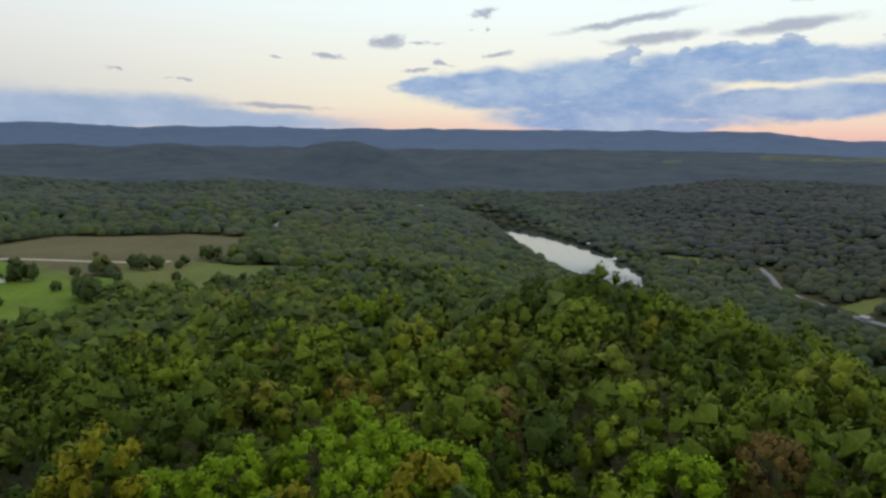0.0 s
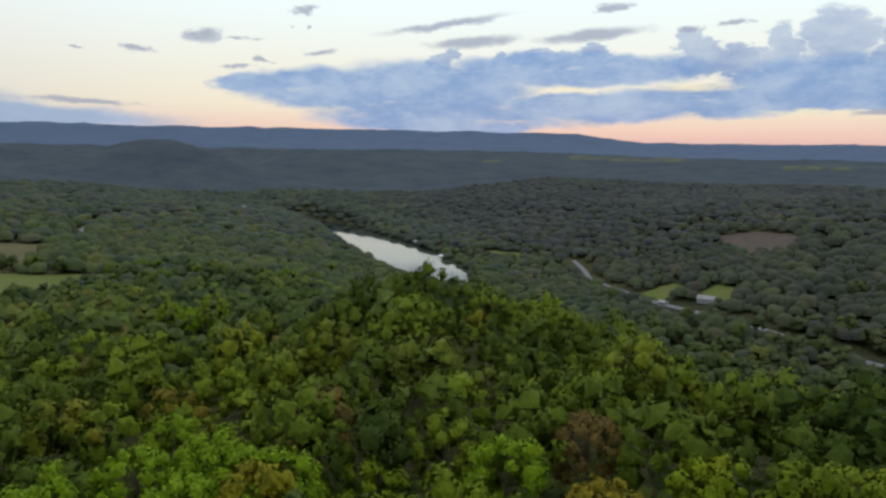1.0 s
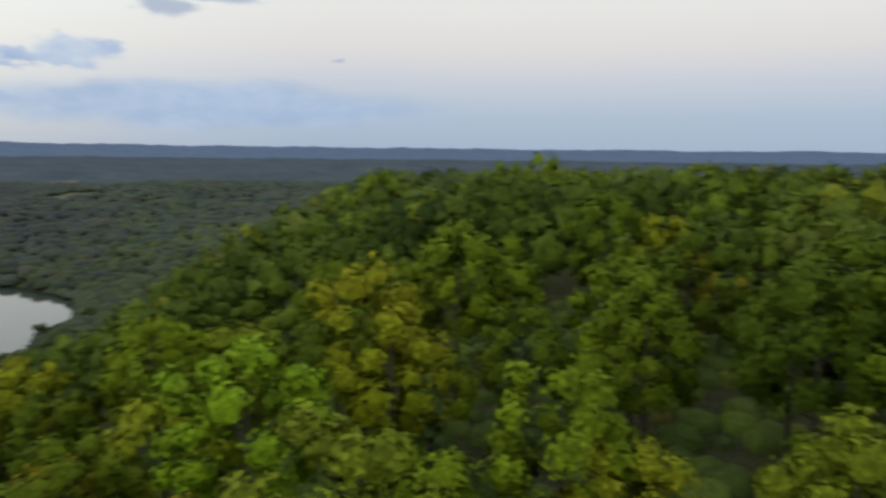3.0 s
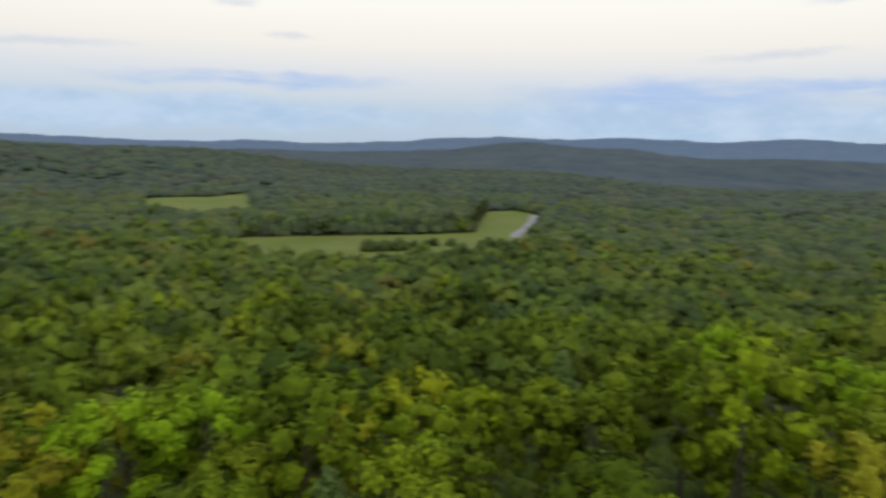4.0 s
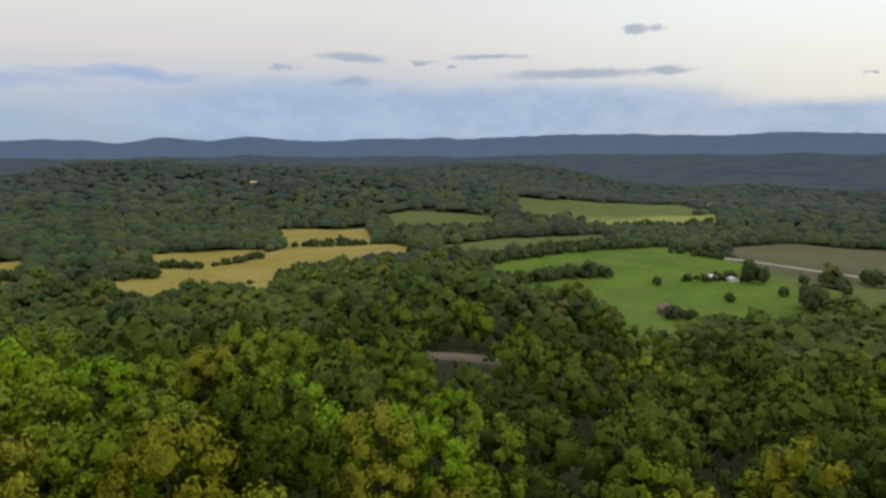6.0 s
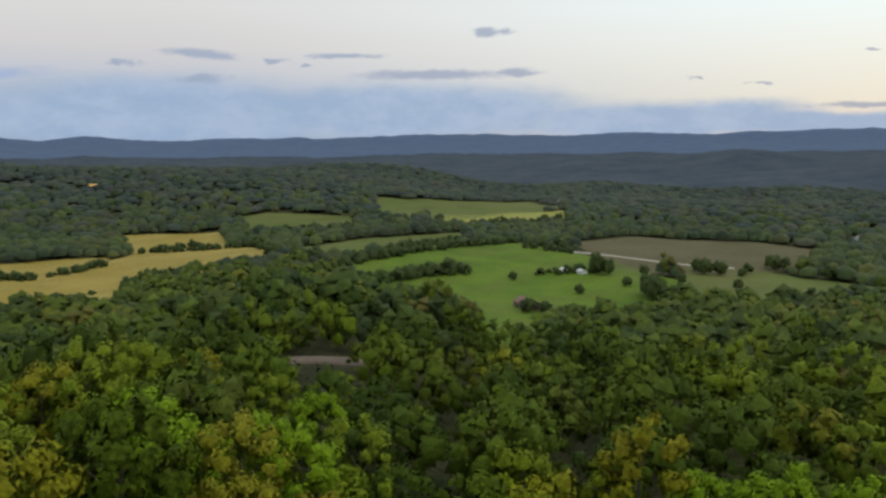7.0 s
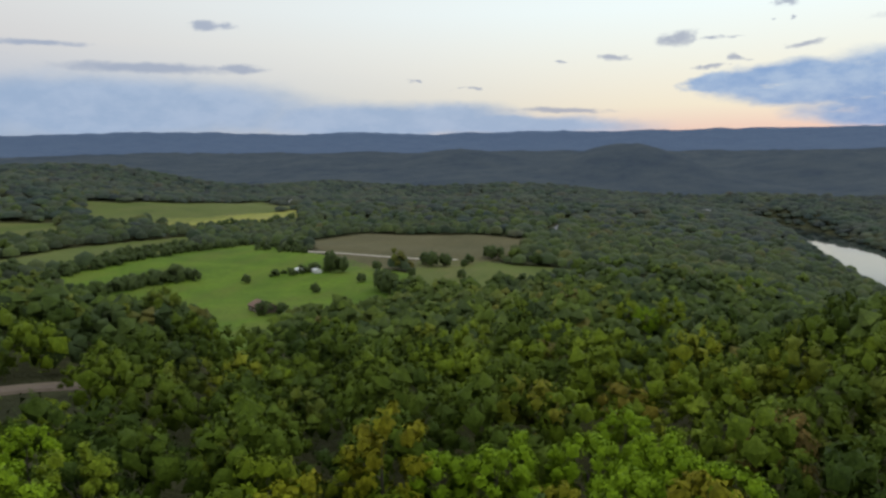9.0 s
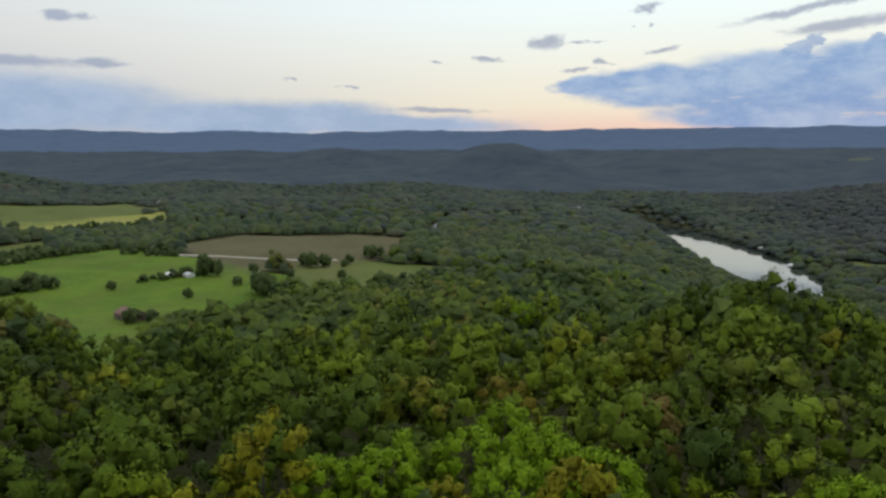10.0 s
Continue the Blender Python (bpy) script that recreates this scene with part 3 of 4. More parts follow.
# ---- fields: corners in metres ----
FIELDS = [
    ([(-446, 356), (-457, 426), (-448, 512), (-435, 583), (-378, 550), (-337, 540), (-302, 533), (-267, 516), (-230, 501), (-190, 382), (-201, 356), (-206, 300), (-166, 217), (-155, 198), (-156, 188), (-243, 293), (-233, 262), (-351, 322)], GRASS, "bright green grazed pasture in the valley"),
    ([(-408, 625), (-382, 725), (-272, 778), (-211, 791), (-195, 627), (-238, 538), (-286, 505)], BROWN, "brown fallow field beside the pasture"),
    ([(-201, 438), (-251, 568), (-211, 605), (-127, 609), (-133, 489), (-165, 454), (-182, 420)], PALE, "olive dry meadow by scattered trees"),
    ([(-553, 90), (-578, 148), (-613, 245), (-669, 298), (-601, 390), (-504, 330), (-515, 285), (-488, 213), (-456, 182), (-487, 152), (-485, 106)], HAY, "cut golden hay field between woods"),
    ([(-635, 5), (-674, 45), (-675, 76), (-631, 50), (-543, 50), (-556, 22)], HAY, "golden hay clearing at the wood edge"),
    ([(-670, 165), (-652, 261), (-572, 228), (-549, 181), (-582, 150)], HAY, "narrow golden hay strip behind a hedge"),
    ([(-791, 338), (-745, 428), (-600, 351), (-641, 286)], HAY, "small golden field by a hedgerow"),
    ([(-826, 505), (-824, 544), (-736, 610), (-632, 532), (-705, 442)], PALE, "pale green meadow among hedgerows"),
    ([(-565, 406), (-580, 481), (-544, 621), (-457, 511), (-467, 388), (-473, 351)], PALE, "pale green strip meadow along a hedge"),
    ([(-846, 756), (-816, 797), (-779, 1069), (-648, 993), (-638, 691), (-699, 634)], PALE, "long pale meadow below the far wood"),
    ([(-673, 729), (-628, 949), (-526, 796), (-589, 638)], GOLD, "yellow flowering strip beside the meadow"),
    ([(-390, -434), (-420, -444), (-563, -306), (-768, -403), (-822, -391), (-809, -359), (-480, -221), (-431, -221), (-369, -248), (-317, -312)], PALE, "long light green clearing in the forest"),
    ([(-480, -651), (-604, -813), (-799, -832), (-723, -748), (-561, -584)], PALE, "small light green clearing in the forest"),
    ([(529, 784), (574, 764), (586, 700), (526, 636), (506, 672)], EARTH, "bare reddish cut on the wooded hill"),
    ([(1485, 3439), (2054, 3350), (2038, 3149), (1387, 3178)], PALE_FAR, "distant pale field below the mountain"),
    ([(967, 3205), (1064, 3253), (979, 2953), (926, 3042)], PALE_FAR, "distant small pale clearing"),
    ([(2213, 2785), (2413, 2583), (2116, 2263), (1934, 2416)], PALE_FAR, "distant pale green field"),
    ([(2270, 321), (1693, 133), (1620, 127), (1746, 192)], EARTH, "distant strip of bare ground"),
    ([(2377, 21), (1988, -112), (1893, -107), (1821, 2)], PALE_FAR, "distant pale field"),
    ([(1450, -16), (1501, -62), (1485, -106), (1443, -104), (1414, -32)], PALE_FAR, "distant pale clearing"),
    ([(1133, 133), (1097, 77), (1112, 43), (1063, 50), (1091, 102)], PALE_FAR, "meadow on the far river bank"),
    ([(362, 606), (402, 612), (398, 652), (366, 644)], PALE, "green lawn beside a house in the valley"),
    ([(376, 540), (404, 548), (412, 588), (380, 582)], PALE, "pale yard round a house by the road"),
    ([(289, 945), (333, 888), (348, 902), (303, 966)], PALE, "narrow meadow along the river bank"),
    ([(1158, 127), (1253, 78), (1256, 49), (1184, 51), (1118, 96)], BROWN, "fallow slope above the river"),
]


def inside(poly, x, y):
    hit = np.zeros(x.shape, bool)
    for (x0, y0), (x1, y1) in zip(poly, poly[1:] + poly[:1]):
        cross = (y0 > y) != (y1 > y)
        hit ^= cross & (x < (x1 - x0) * (y - y0) / (y1 - y0 + 1e-9) + x0)
    return hit


def edge_gap(poly, x, y):
    best = np.full(x.shape, 1e9)
    for (x0, y0), (x1, y1) in zip(poly, poly[1:] + poly[:1]):
        t = np.clip(((x - x0) * (x1 - x0) + (y - y0) * (y1 - y0)) / ((x1 - x0) ** 2 + (y1 - y0) ** 2), 0, 1)
        best = np.minimum(best, np.hypot(x - x0 - t * (x1 - x0), y - y0 - t * (y1 - y0)))
    return best


def lay_field(poly, material, label, lift):
    """A sheet of turf cut on a small grid, its border worn by noise, lying on the ground."""
    p = np.array(poly, float)
    lo, hi = p.min(0) - 4, p.max(0) + 4
    step = max(4.0, float((hi - lo).max()) / 110)
    xs, ys = np.arange(lo[0], hi[0] + step, step), np.arange(lo[1], hi[1] + step, step)
    x, y = np.meshgrid(xs, ys, indexing="ij")
    wob = 5 * np.sin(x / 23 + np.sin(y / 31) * 2) + 3 * np.sin(y / 11 + x / 17)
    keep = inside(poly, x + wob * 0.5, y - wob * 0.5) | (edge_gap(poly, x, y) < 5)
    z = height(x, y) + lift
    index = np.full(x.shape, -1)
    faces, verts = [], []
    cells = keep[:-1, :-1] & keep[1:, :-1] & keep[:-1, 1:] & keep[1:, 1:]
    used = np.zeros_like(keep)
    for di in (0, 1):
        for dj in (0, 1):
            used[di:used.shape[0] - 1 + di, dj:used.shape[1] - 1 + dj] |= cells
    index[used] = np.arange(used.sum())
    verts = np.stack([x[used], y[used], z[used]], 1)
    for i, j in zip(*np.nonzero(cells)):
        faces.append((index[i, j], index[i + 1, j], index[i + 1, j + 1], index[i, j + 1]))
    tagged(new("field", mesh_of("field", verts, faces, material, True)), label, "field", "fields of the valley", "structure")


for poly, material, label in FIELDS:
    lay_field(poly, material, label, 0.4)

# ---- roads ----
ROADS = [
    ("road", [(380, 850), (376, 815), (358, 740), (356, 661), (353, 581), (356, 520), (362, 470), (372, 417), (400, 359), (448, 279), (493, 212), (540, 168), (610, 138), (680, 125)], 2.3, ASPHALT, "pale two-lane road along the foot of the hill", 0.9),
    ("road", [(-205, 88), (-190, 104), (-174, 122), (-163, 136), (-150, 156)], 2.8, HILL_ROAD, "grey hill road glimpsed between trees", 0.8),
    ("road", [(-203, 845), (-208, 890), (-216, 980), (-217, 1030)], 2.2, ASPHALT, "pale road climbing through the far wood", 1.2),
    ("road", [(-560, -262), (-575, -273), (-687, -311), (-802, -356)], 4.0, ASPHALT, "pale road at the edge of the clearing", 0.9),
    ("road", [(-372, 545), (-326, 555), (-297, 564), (-256, 579), (-225, 600)], 2.4, GRAVEL, "sandy farm track across the pasture", 0.7),
]


def densify(points, step=6.0):
    p = np.array(points, float)
    s = np.concatenate([[0], np.cumsum(np.hypot(*np.diff(p, axis=0).T))])
    f = np.arange(0, s[-1], step)
    return np.stack([smooth_curve(s, p[:, 0], f), smooth_curve(s, p[:, 1], f)], 1)


ROAD_LINES = []
for name, points, half, material, label, lift in ROADS:
    p = densify(points)
    d = np.gradient(p, axis=0)
    d /= np.linalg.norm(d, axis=1)[:, None]
    s = np.stack([-d[:, 1], d[:, 0]], 1)
    z = height(p[:, 0], p[:, 1]) + lift
    verts, faces = [], []
    for off, dz in ((-half - 1.5, -1.2), (-half, 0), (half, 0), (half + 1.5, -1.2)):
        q = p + s * off
        verts += [(a, b, c + dz) for (a, b), c in zip(q, z)]
    n = len(p)
    for b in range(3):
        faces += [(b * n + i, (b + 1) * n + i, (b + 1) * n + i + 1, b * n + i + 1) for i in range(n - 1)]
    tagged(new(name, mesh_of(name, verts, [f[::-1] for f in faces], material)), label, "road", kind="structure")
    ROAD_LINES.append((p, half))


def clear_of(x, y):
    """True where a wood may stand: off the fields, the roads, the river, the yards and the camera's sight gaps."""
    ok = river_gap(x, y) > 3
    for poly, _, _ in FIELDS:
        p = np.array(poly)
        near = (x > p[:, 0].min() - 9) & (x < p[:, 0].max() + 9) & (y > p[:, 1].min() - 9) & (y < p[:, 1].max() + 9)
        if near.any():
            ok[near] &= ~inside(poly, x[near], y[near]) & (edge_gap(poly, x[near], y[near]) > 4)
    for p, half in ROAD_LINES:
        d = np.full(x.shape, 1e9)
        for a, b in p:
            d = np.minimum(d, np.hypot(x - a, y - b))
        ok &= d > half * 2 + (7.5 if half == 2.3 else 3.5)
    for a, b, r in TREE_GAPS:
        ok &= np.hypot(x - a, y - b) > r
    return ok


TREE_GAPS = [
    (-247, 338, 13), (-289, 466, 20), (-64, 690, 14), (375, 553, 12), (-693, 1363, 22), (-711, 1073, 26), (-51, 1502, 24), (404, 295, 11), (388, 323, 11), (420, 262, 10), (352, 585, 7), (730, 129, 18), (-1121, 438, 12),
    # no yards: trees left out to show the far river from the camera
    (1795, 762, 90), (1850, 745, 90),
    # likewise left out to fit the camera's view of the hill road
    (-121, 92, 13), (-134, 103, 14), (-146, 113, 12),
]

# ---- trees ----
ICO = bmesh.new()
bmesh.ops.create_icosphere(ICO, subdivisions=1, radius=1)
ICO_V = np.array([v.co[:] for v in ICO.verts])
ICO_F = np.array([[v.index for v in f.verts] for f in ICO.faces])
ICO.free()
OCT_V = np.array([(1, 0, 0), (0, 1, 0), (-1, 0, 0), (0, -1, 0), (0, 0, 1), (0, 0, -1)], float)
OCT_F = np.array([(0, 1, 4), (1, 2, 4), (2, 3, 4), (3, 0, 4), (1, 0, 5), (2, 1, 5), (3, 2, 5), (0, 3, 5)])


def join(pieces):
    """Pieces of points and triangles, with or without normals, as one."""
    verts, tris, soft, n = [], [], [], 0
    for v, f, *rest in pieces:
        verts.append(v), tris.append(f + n)
        soft += rest
        n += len(v)
    if soft:
        return np.concatenate(verts), np.concatenate(tris), np.concatenate(soft)
    return np.concatenate(verts), np.concatenate(tris)


def unit(v):
    return v / (np.linalg.norm(v, axis=1)[:, None] + 1e-9)


def crown_points(rng, count, width, tall, tip=0.0):
    """Middles of the clumps over an uneven dome; tip > 0 narrows it towards the top."""
    out = []
    lobes = rng.normal(0, 1, (5, 3))
    lobes /= np.linalg.norm(lobes, axis=1)[:, None]
    push = rng.uniform(-0.2, 0.35, 5)
    golden = math.pi * (3 - math.sqrt(5))
    for k in range(count):
        h = 1 - 1.75 * (k + 0.5) / count
        ang = k * golden + rng.normal(0, 0.25)
        d = np.array([math.cos(ang) * math.sqrt(max(0.0, 1 - h * h)), math.sin(ang) * math.sqrt(max(0.0, 1 - h * h)), h])
        grow = 1 + sum(p * max(0.0, float(d @ l)) ** 2 for p, l in zip(push, lobes)) + rng.normal(0, 0.07)
        narrow = 1 - tip * (h + 0.75) / 1.75
        out.append((d * grow * np.array([width * narrow, width * narrow, tall]), d))
    return out


def near_crown(seed, width=4.6, tall=4.4, base=8.5, clumps=34, leaves=120, leaf=0.17, tip=0.0, core_size=0.6):
    """A leafy crown: loose cores and many small sprays of leaves round them; it shades as one rounded body with clumps on it."""
    rng = np.random.default_rng(seed)
    pieces = []
    heart, half = np.array([0, 0, base + tall * 0.6]), np.array([width, width, tall])
    for mid, d in crown_points(rng, clumps, width * 0.8, tall * 0.85, tip):
        size = rng.uniform(0.75, 1.55) * width / 4.6 * (30 / clumps) ** 0.45
        mid = mid + np.array([0, 0, base + tall * 0.75])
        turn = np.array(Euler(rng.uniform(0, 6.28, 3)).to_matrix())
        ball, tris = (ICO_V, ICO_F) if leaves > 40 else (OCT_V, OCT_F)
        core = ball @ turn * (1 + rng.normal(0, 0.2, (len(ball), 1)))
        at = core * size * rng.uniform(0.88, 1.12) * core_size + mid
        pieces.append((at, tris, unit(unit((at - heart) / half) + core * 0.6 + np.array([0, 0, 0.12]))))
        n = unit(rng.normal(0, 1, (leaves, 3)) + d * 0.5 + np.array([0, 0, 0.3]))
        at = mid + n * size * rng.uniform(0.55, 1.12, (leaves, 1)) ** 0.8
        u = unit(np.cross(n, rng.normal(0, 1, (leaves, 3))))
        w = np.cross(n, u) + n * rng.normal(0, 0.35, (leaves, 1))
        s = leaf * rng.uniform(0.6, 1.4, (leaves, 1))
        tri = np.stack([at - u * s - w * s * 0.6, at + u * s - w * s * 0.6, at + w * s * 1.1 + n * s * 0.15], 1).reshape(-1, 3)
        soft = unit(unit((at - heart) / half) + n * 0.55 + np.array([0, 0, 0.12]) + rng.normal(0, 0.16, n.shape))
        pieces.append((tri, np.arange(leaves * 3).reshape(-1, 3), np.repeat(soft, 3, 0)))
    return join(pieces)


def tube(points, radii, sides=6):
    pts, tris, n = [], [], 0
    for p, r in zip(points, radii):
        for k in range(sides):
            a = 2 * math.pi * k / sides
            pts.append((p[0] + math.cos(a) * r, p[1] + math.sin(a) * r, p[2]))
    for i in range(len(points) - 1):
        for k in range(sides):
            a, b = i * sides + k, i * sides + (k + 1) % sides
            tris += [(a, b, b + sides), (a, b + sides, a + sides)]
    return np.array(pts), np.array(tris)


def near_trunk(seed, high=12.5, thick=0.26, limbs=5, spread=3.0, start=5.0):
    rng = np.random.default_rng(seed)
    lean = rng.normal(0, 0.25, 2)
    pieces = [tube([(lean[0] * h, lean[1] * h, h * high - 0.6 * (h == 0)) for h in (0, 0.08, 0.4, 0.75, 1)], [thick * 1.7, thick * 1.1, thick * 0.85, thick * 0.5, thick * 0.15])]
    for k in range(limbs):
        a, z = rng.uniform(0, 6.28), start + (high - start) * 0.75 * k / limbs
        reach = spread * rng.uniform(0.6, 1.0)
        pieces.append(tube([(math.cos(a) * reach * t, math.sin(a) * reach * t, z + reach * 0.8 * t ** 0.8) for t in (0, 0.5, 1)], [thick * 0.45, thick * 0.3, thick * 0.1], 5))
    return join(pieces)


def blob_tree(seed, lobes, width, tall, base, verts=OCT_V, faces=OCT_F, lean=0.2):
    """A tree of the middle distance: lobes of leaves piled into a crown."""
    rng = np.random.default_rng(seed)
    pieces = []
    for mid, d in crown_points(rng, lobes, width * 0.58, tall * 0.55) if lobes > 1 else [(np.zeros(3), np.array([0, 0, 1.0]))]:
        s = rng.uniform(0.42, 0.62) * (14 / (lobes + 6)) ** 0.4
        turn = Euler(rng.uniform(0, 6.28, 3)).to_matrix()
        v = verts @ np.array(turn) * (1 + rng.normal(0, 0.14, (len(verts), 1)))
        pieces.append((v * s * np.array([width, width, tall * 0.8]) + mid + np.array([0, 0, base + tall * 0.6]), faces, unit(v * 0.6 + d * 0.8 + np.array([0, 0, 0.5]))))
    return join(pieces)


def dome_tree(seed, width, tall, base, sides=6):
    """A tree far off: one uneven dome of leaves down to its skirt."""
    rng = np.random.default_rng(seed)
    rows, verts = ((0.96, 0.0), (0.8, 0.66)), []
    for r, h in rows:
        for k in range(sides):
            a = 2 * math.pi * (k + 0.5 * (h > 0)) / sides + rng.normal(0, 0.12)
            g = r * rng.uniform(0.8, 1.15)
            verts.append((math.cos(a) * g, math.sin(a) * g, h * rng.uniform(0.85, 1.15)))
    verts = np.array(verts + [(rng.normal(0, 0.12), rng.normal(0, 0.12), 1.0)])
    tris = []
    for k in range(sides):
        n = (k + 1) % sides
        tris += [(k, n, sides + k), (n, sides + n, sides + k), (sides + k, sides + n, 2 * sides)]
    return verts * np.array([width, width, tall]) + np.array([0, 0, base]), np.array(tris), unit(verts * np.array([1, 1, 0.8]) + np.array([0, 0, 0.55]))


def scatter(rng, r0, r1, spacing):
    """Places on a shaken grid in the ring from r0 to r1."""
    n = int(r1 / spacing) + 1
    g = np.arange(-n, n + 1) * spacing
    x, y = np.meshgrid(g, g * 1.0)
    x = x + (np.arange(len(g)) % 2)[:, None] * spacing * 0.5
    x = (x + rng.uniform(-0.46, 0.46, x.shape) * spacing).ravel()
    y = (y + rng.uniform(-0.46, 0.46, y.shape) * spacing).ravel()
    r = np.hypot(x, y)
    keep = (r >= r0) & (r < r1)
    return x[keep], y[keep]


def wood(name, variants, x, y, z, size, tall, rng, material, label):
    """Many trees of the wood as one object."""
    pick = rng.integers(0, len(variants), len(x))
    turn = rng.uniform(0, 2 * math.pi, len(x))
    hue = np.clip(rng.normal(0.40, 0.25, len(x)), 0.0, 0.98)
    # trees east of the river are mixed towards grey-brown
    dry = np.clip((x - 230) / 160, 0, 1) * np.clip((y + 150) / 200, 0, 1) * rng.uniform(0.6, 1.0, len(x))
    vs, fs, ns, hs, ds, n = [], [], [], [], [], 0
    for k, (v, f, soft) in enumerate(variants):
        m = np.nonzero(pick == k)[0]
        if not len(m):
            continue
        c, s = np.cos(turn[m])[:, None], np.sin(turn[m])[:, None]
        vx, vy, vz = v[None, :, 0], v[None, :, 1], v[None, :, 2]
        px = (vx * c - vy * s) * size[m][:, None] + x[m][:, None]
        py = (vx * s + vy * c) * size[m][:, None] + y[m][:, None]
        pz = vz * tall[m][:, None] + z[m][:, None]
        vs.append(np.stack([px, py, pz], -1).reshape(-1, 3))
        fs.append((f[None] + (np.arange(len(m)) * len(v))[:, None, None] + n).reshape(-1, 3))
        ns.append(np.stack([soft[None, :, 0] * c - soft[None, :, 1] * s, soft[None, :, 0] * s + soft[None, :, 1] * c, np.repeat(soft[None, :, 2], len(m), 0)], -1).reshape(-1, 3))
        hs.append(np.repeat(hue[m], len(v))), ds.append(np.repeat(dry[m], len(v)))
        n += len(m) * len(v)
    me = tri_mesh(name, np.concatenate(vs), np.concatenate(fs), material, True, np.concatenate(ns))
    for label_of, values in (("hue", hs), ("brown_mix", ds)):
        me.attributes.new(label_of, "FLOAT", "POINT").data.foreach_set("value", np.concatenate(values).astype(np.float32))
    return tagged(new(name, me), label, "woodland", kind="stuff")


def leafy(crown, material):
    verts, tris, soft = crown
    return tri_mesh("crown", verts, tris, material, True, soft)


RNG = np.random.default_rng(21)
NEAR, MID_A, MID_B, FAR_W, LAST = 98.0, 240.0, 540.0, 1000.0, 1920.0

# trees that stand out by their colour: place, size, kind
SPECIALS = (
    (-96, -16, 1.25, "bright"), (-98, 6, 1.2, "bright"), (44, 91, 1.05, "brown"), (8, 121, 1.15, "dying"), (-62, 2, 1.1, "orange"), (94, 36, 1.1, "brown"), (76, 13, 1.15, "bright"),
    (51, -13, 1.2, "bright"), (46, 0, 1.0, "yellow"), (60, 17, 1.1, "cedar"), (-21, 302, 1.2, "yellow"), (-40, 312, 1.15, "yellow"), (-75, 17, 1.1, "yellow"), (-62, 35, 0.9, "orange"), (-37, -57, 1.2, "bright"),
    (-47, -55, 1.1, "bright"), (-27, 97, 1.0, "bright"), (-9, 104, 1.15, "bright"), (-20, 91, 0.8, "orange"), (-20, -80, 1.1, "yellow"), (105, 20, 1.1, "bright"), (52, 238, 1.35, "dark"), (67, 241, 1.2, "dark"), (-31, 296, 1.1, "bright"), (60, 233, 1.3, "dark"), (75, 236, 1.25, "dark"), (83, 229, 1.15, "dark"), (70, 62, 1.1, "yellow"),
)
MORE = (
    (-97, 36, 1.0, "yellow"), (-86, 37, 1.08, "bright"), (-109, 56, 1.0, "yellow"), (-104, 68, 1.0, "yellow"), (-73, 35, 1.08, "bright"),
    (-91, 68, 1.08, "bright"), (-75, 63, 1.0, "yellow"), (-102, 31, 1.0, "orange"), (-107, 26, 1.0, "yellow"), (-69, 48, 1.08, "bright"),
    (-18, 102, 1.08, "bright"), (-5, 99, 1.08, "bright"), (2, 91, 1.08, "bright"), (-11, 88, 1.08, "bright"), (-28, 88, 1.08, "bright"),
    (25, 100, 1.0, "yellow"), (30, 86, 1.08, "bright"), (66, 66, 1.0, "yellow"), (75, 52, 1.08, "bright"), (88, 14, 1.08, "bright"),
    (429, 172, 1.0, "orange"),
    (-108, 39, 1.12, "yellow"), (-119, 51, 1.08, "yellow"), (-136, 72, 1.00, "orange"), (-126, 78, 1.00, "yellow"), (-98, 17, 1.12, "bright"),
    (-100, 24, 1.00, "yellow"), (-74, 5, 1.12, "yellow"), (-69, 41, 1.08, "orange"), (-110, 86, 1.00, "yellow"), (-128, 14, 1.08, "yellow"),
    (-104, -2, 1.08, "bright"), (-15, 119, 1.08, "bright"), (-81, 51, 1.00, "bright"), (-36, 88, 1.00, "bright"),
)
SPECIALS = SPECIALS + MORE
KIND = {"bright": (LEAF_BRIGHT, "bright yellow-green oak standing out from the canopy"), "brown": (LEAF_BROWN, "tree with foliage turned rusty brown"),
        "dying": (LEAF_BROWN, "half-bare greyish dying tree"), "orange": (LEAF_ORANGE, "small tree turning orange"), "yellow": (LEAF_YELLOW, "tree with yellowing late summer leaves"),
        "dark": (LEAF_DARK, "big dark round oak on the nose of the ridge"), "cedar": (LEAF_CEDAR, "grey-green conical cedar among hardwoods")}
# single trees on the crest below the camera
KINDS = []
for seed in range(7):
    rng = np.random.default_rng(100 + seed)
    w, h = rng.uniform(3.7, 5.2), rng.uniform(4.2, 5.8)
    base = rng.uniform(6.5, 8.5)
    KINDS.append((near_crown(200 + seed, w, h, base, 27, 115, 0.18), near_crown(200 + seed, w, h, base, 22, 52, 0.27), near_trunk(300 + seed, 12 + h * 0.4, 0.27, 5, w * 0.7)))
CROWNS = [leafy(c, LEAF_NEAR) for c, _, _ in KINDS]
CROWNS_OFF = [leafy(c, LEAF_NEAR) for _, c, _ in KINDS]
TRUNKS = [tri_mesh("trunk", *t, BARK) for _, _, t in KINDS]
CEDAR_C = leafy(near_crown(71, 3.0, 6.0, 4.5, 30, 100, 0.17, 0.75), LEAF_CEDAR)
CEDAR_T = tri_mesh("trunk", *near_trunk(72, 13, 0.2, 3, 1.5, 4.0), BARK)
LABELS = ["broad-crowned green oak on the hillside", "green hickory with a rounded leafy crown", "tall oak with a lumpy green crown",
          "leafy green tree among others on the crest", "oak with loose clumps of foliage", "green hardwood with an uneven crown", "spreading hardwood in late summer leaf"]
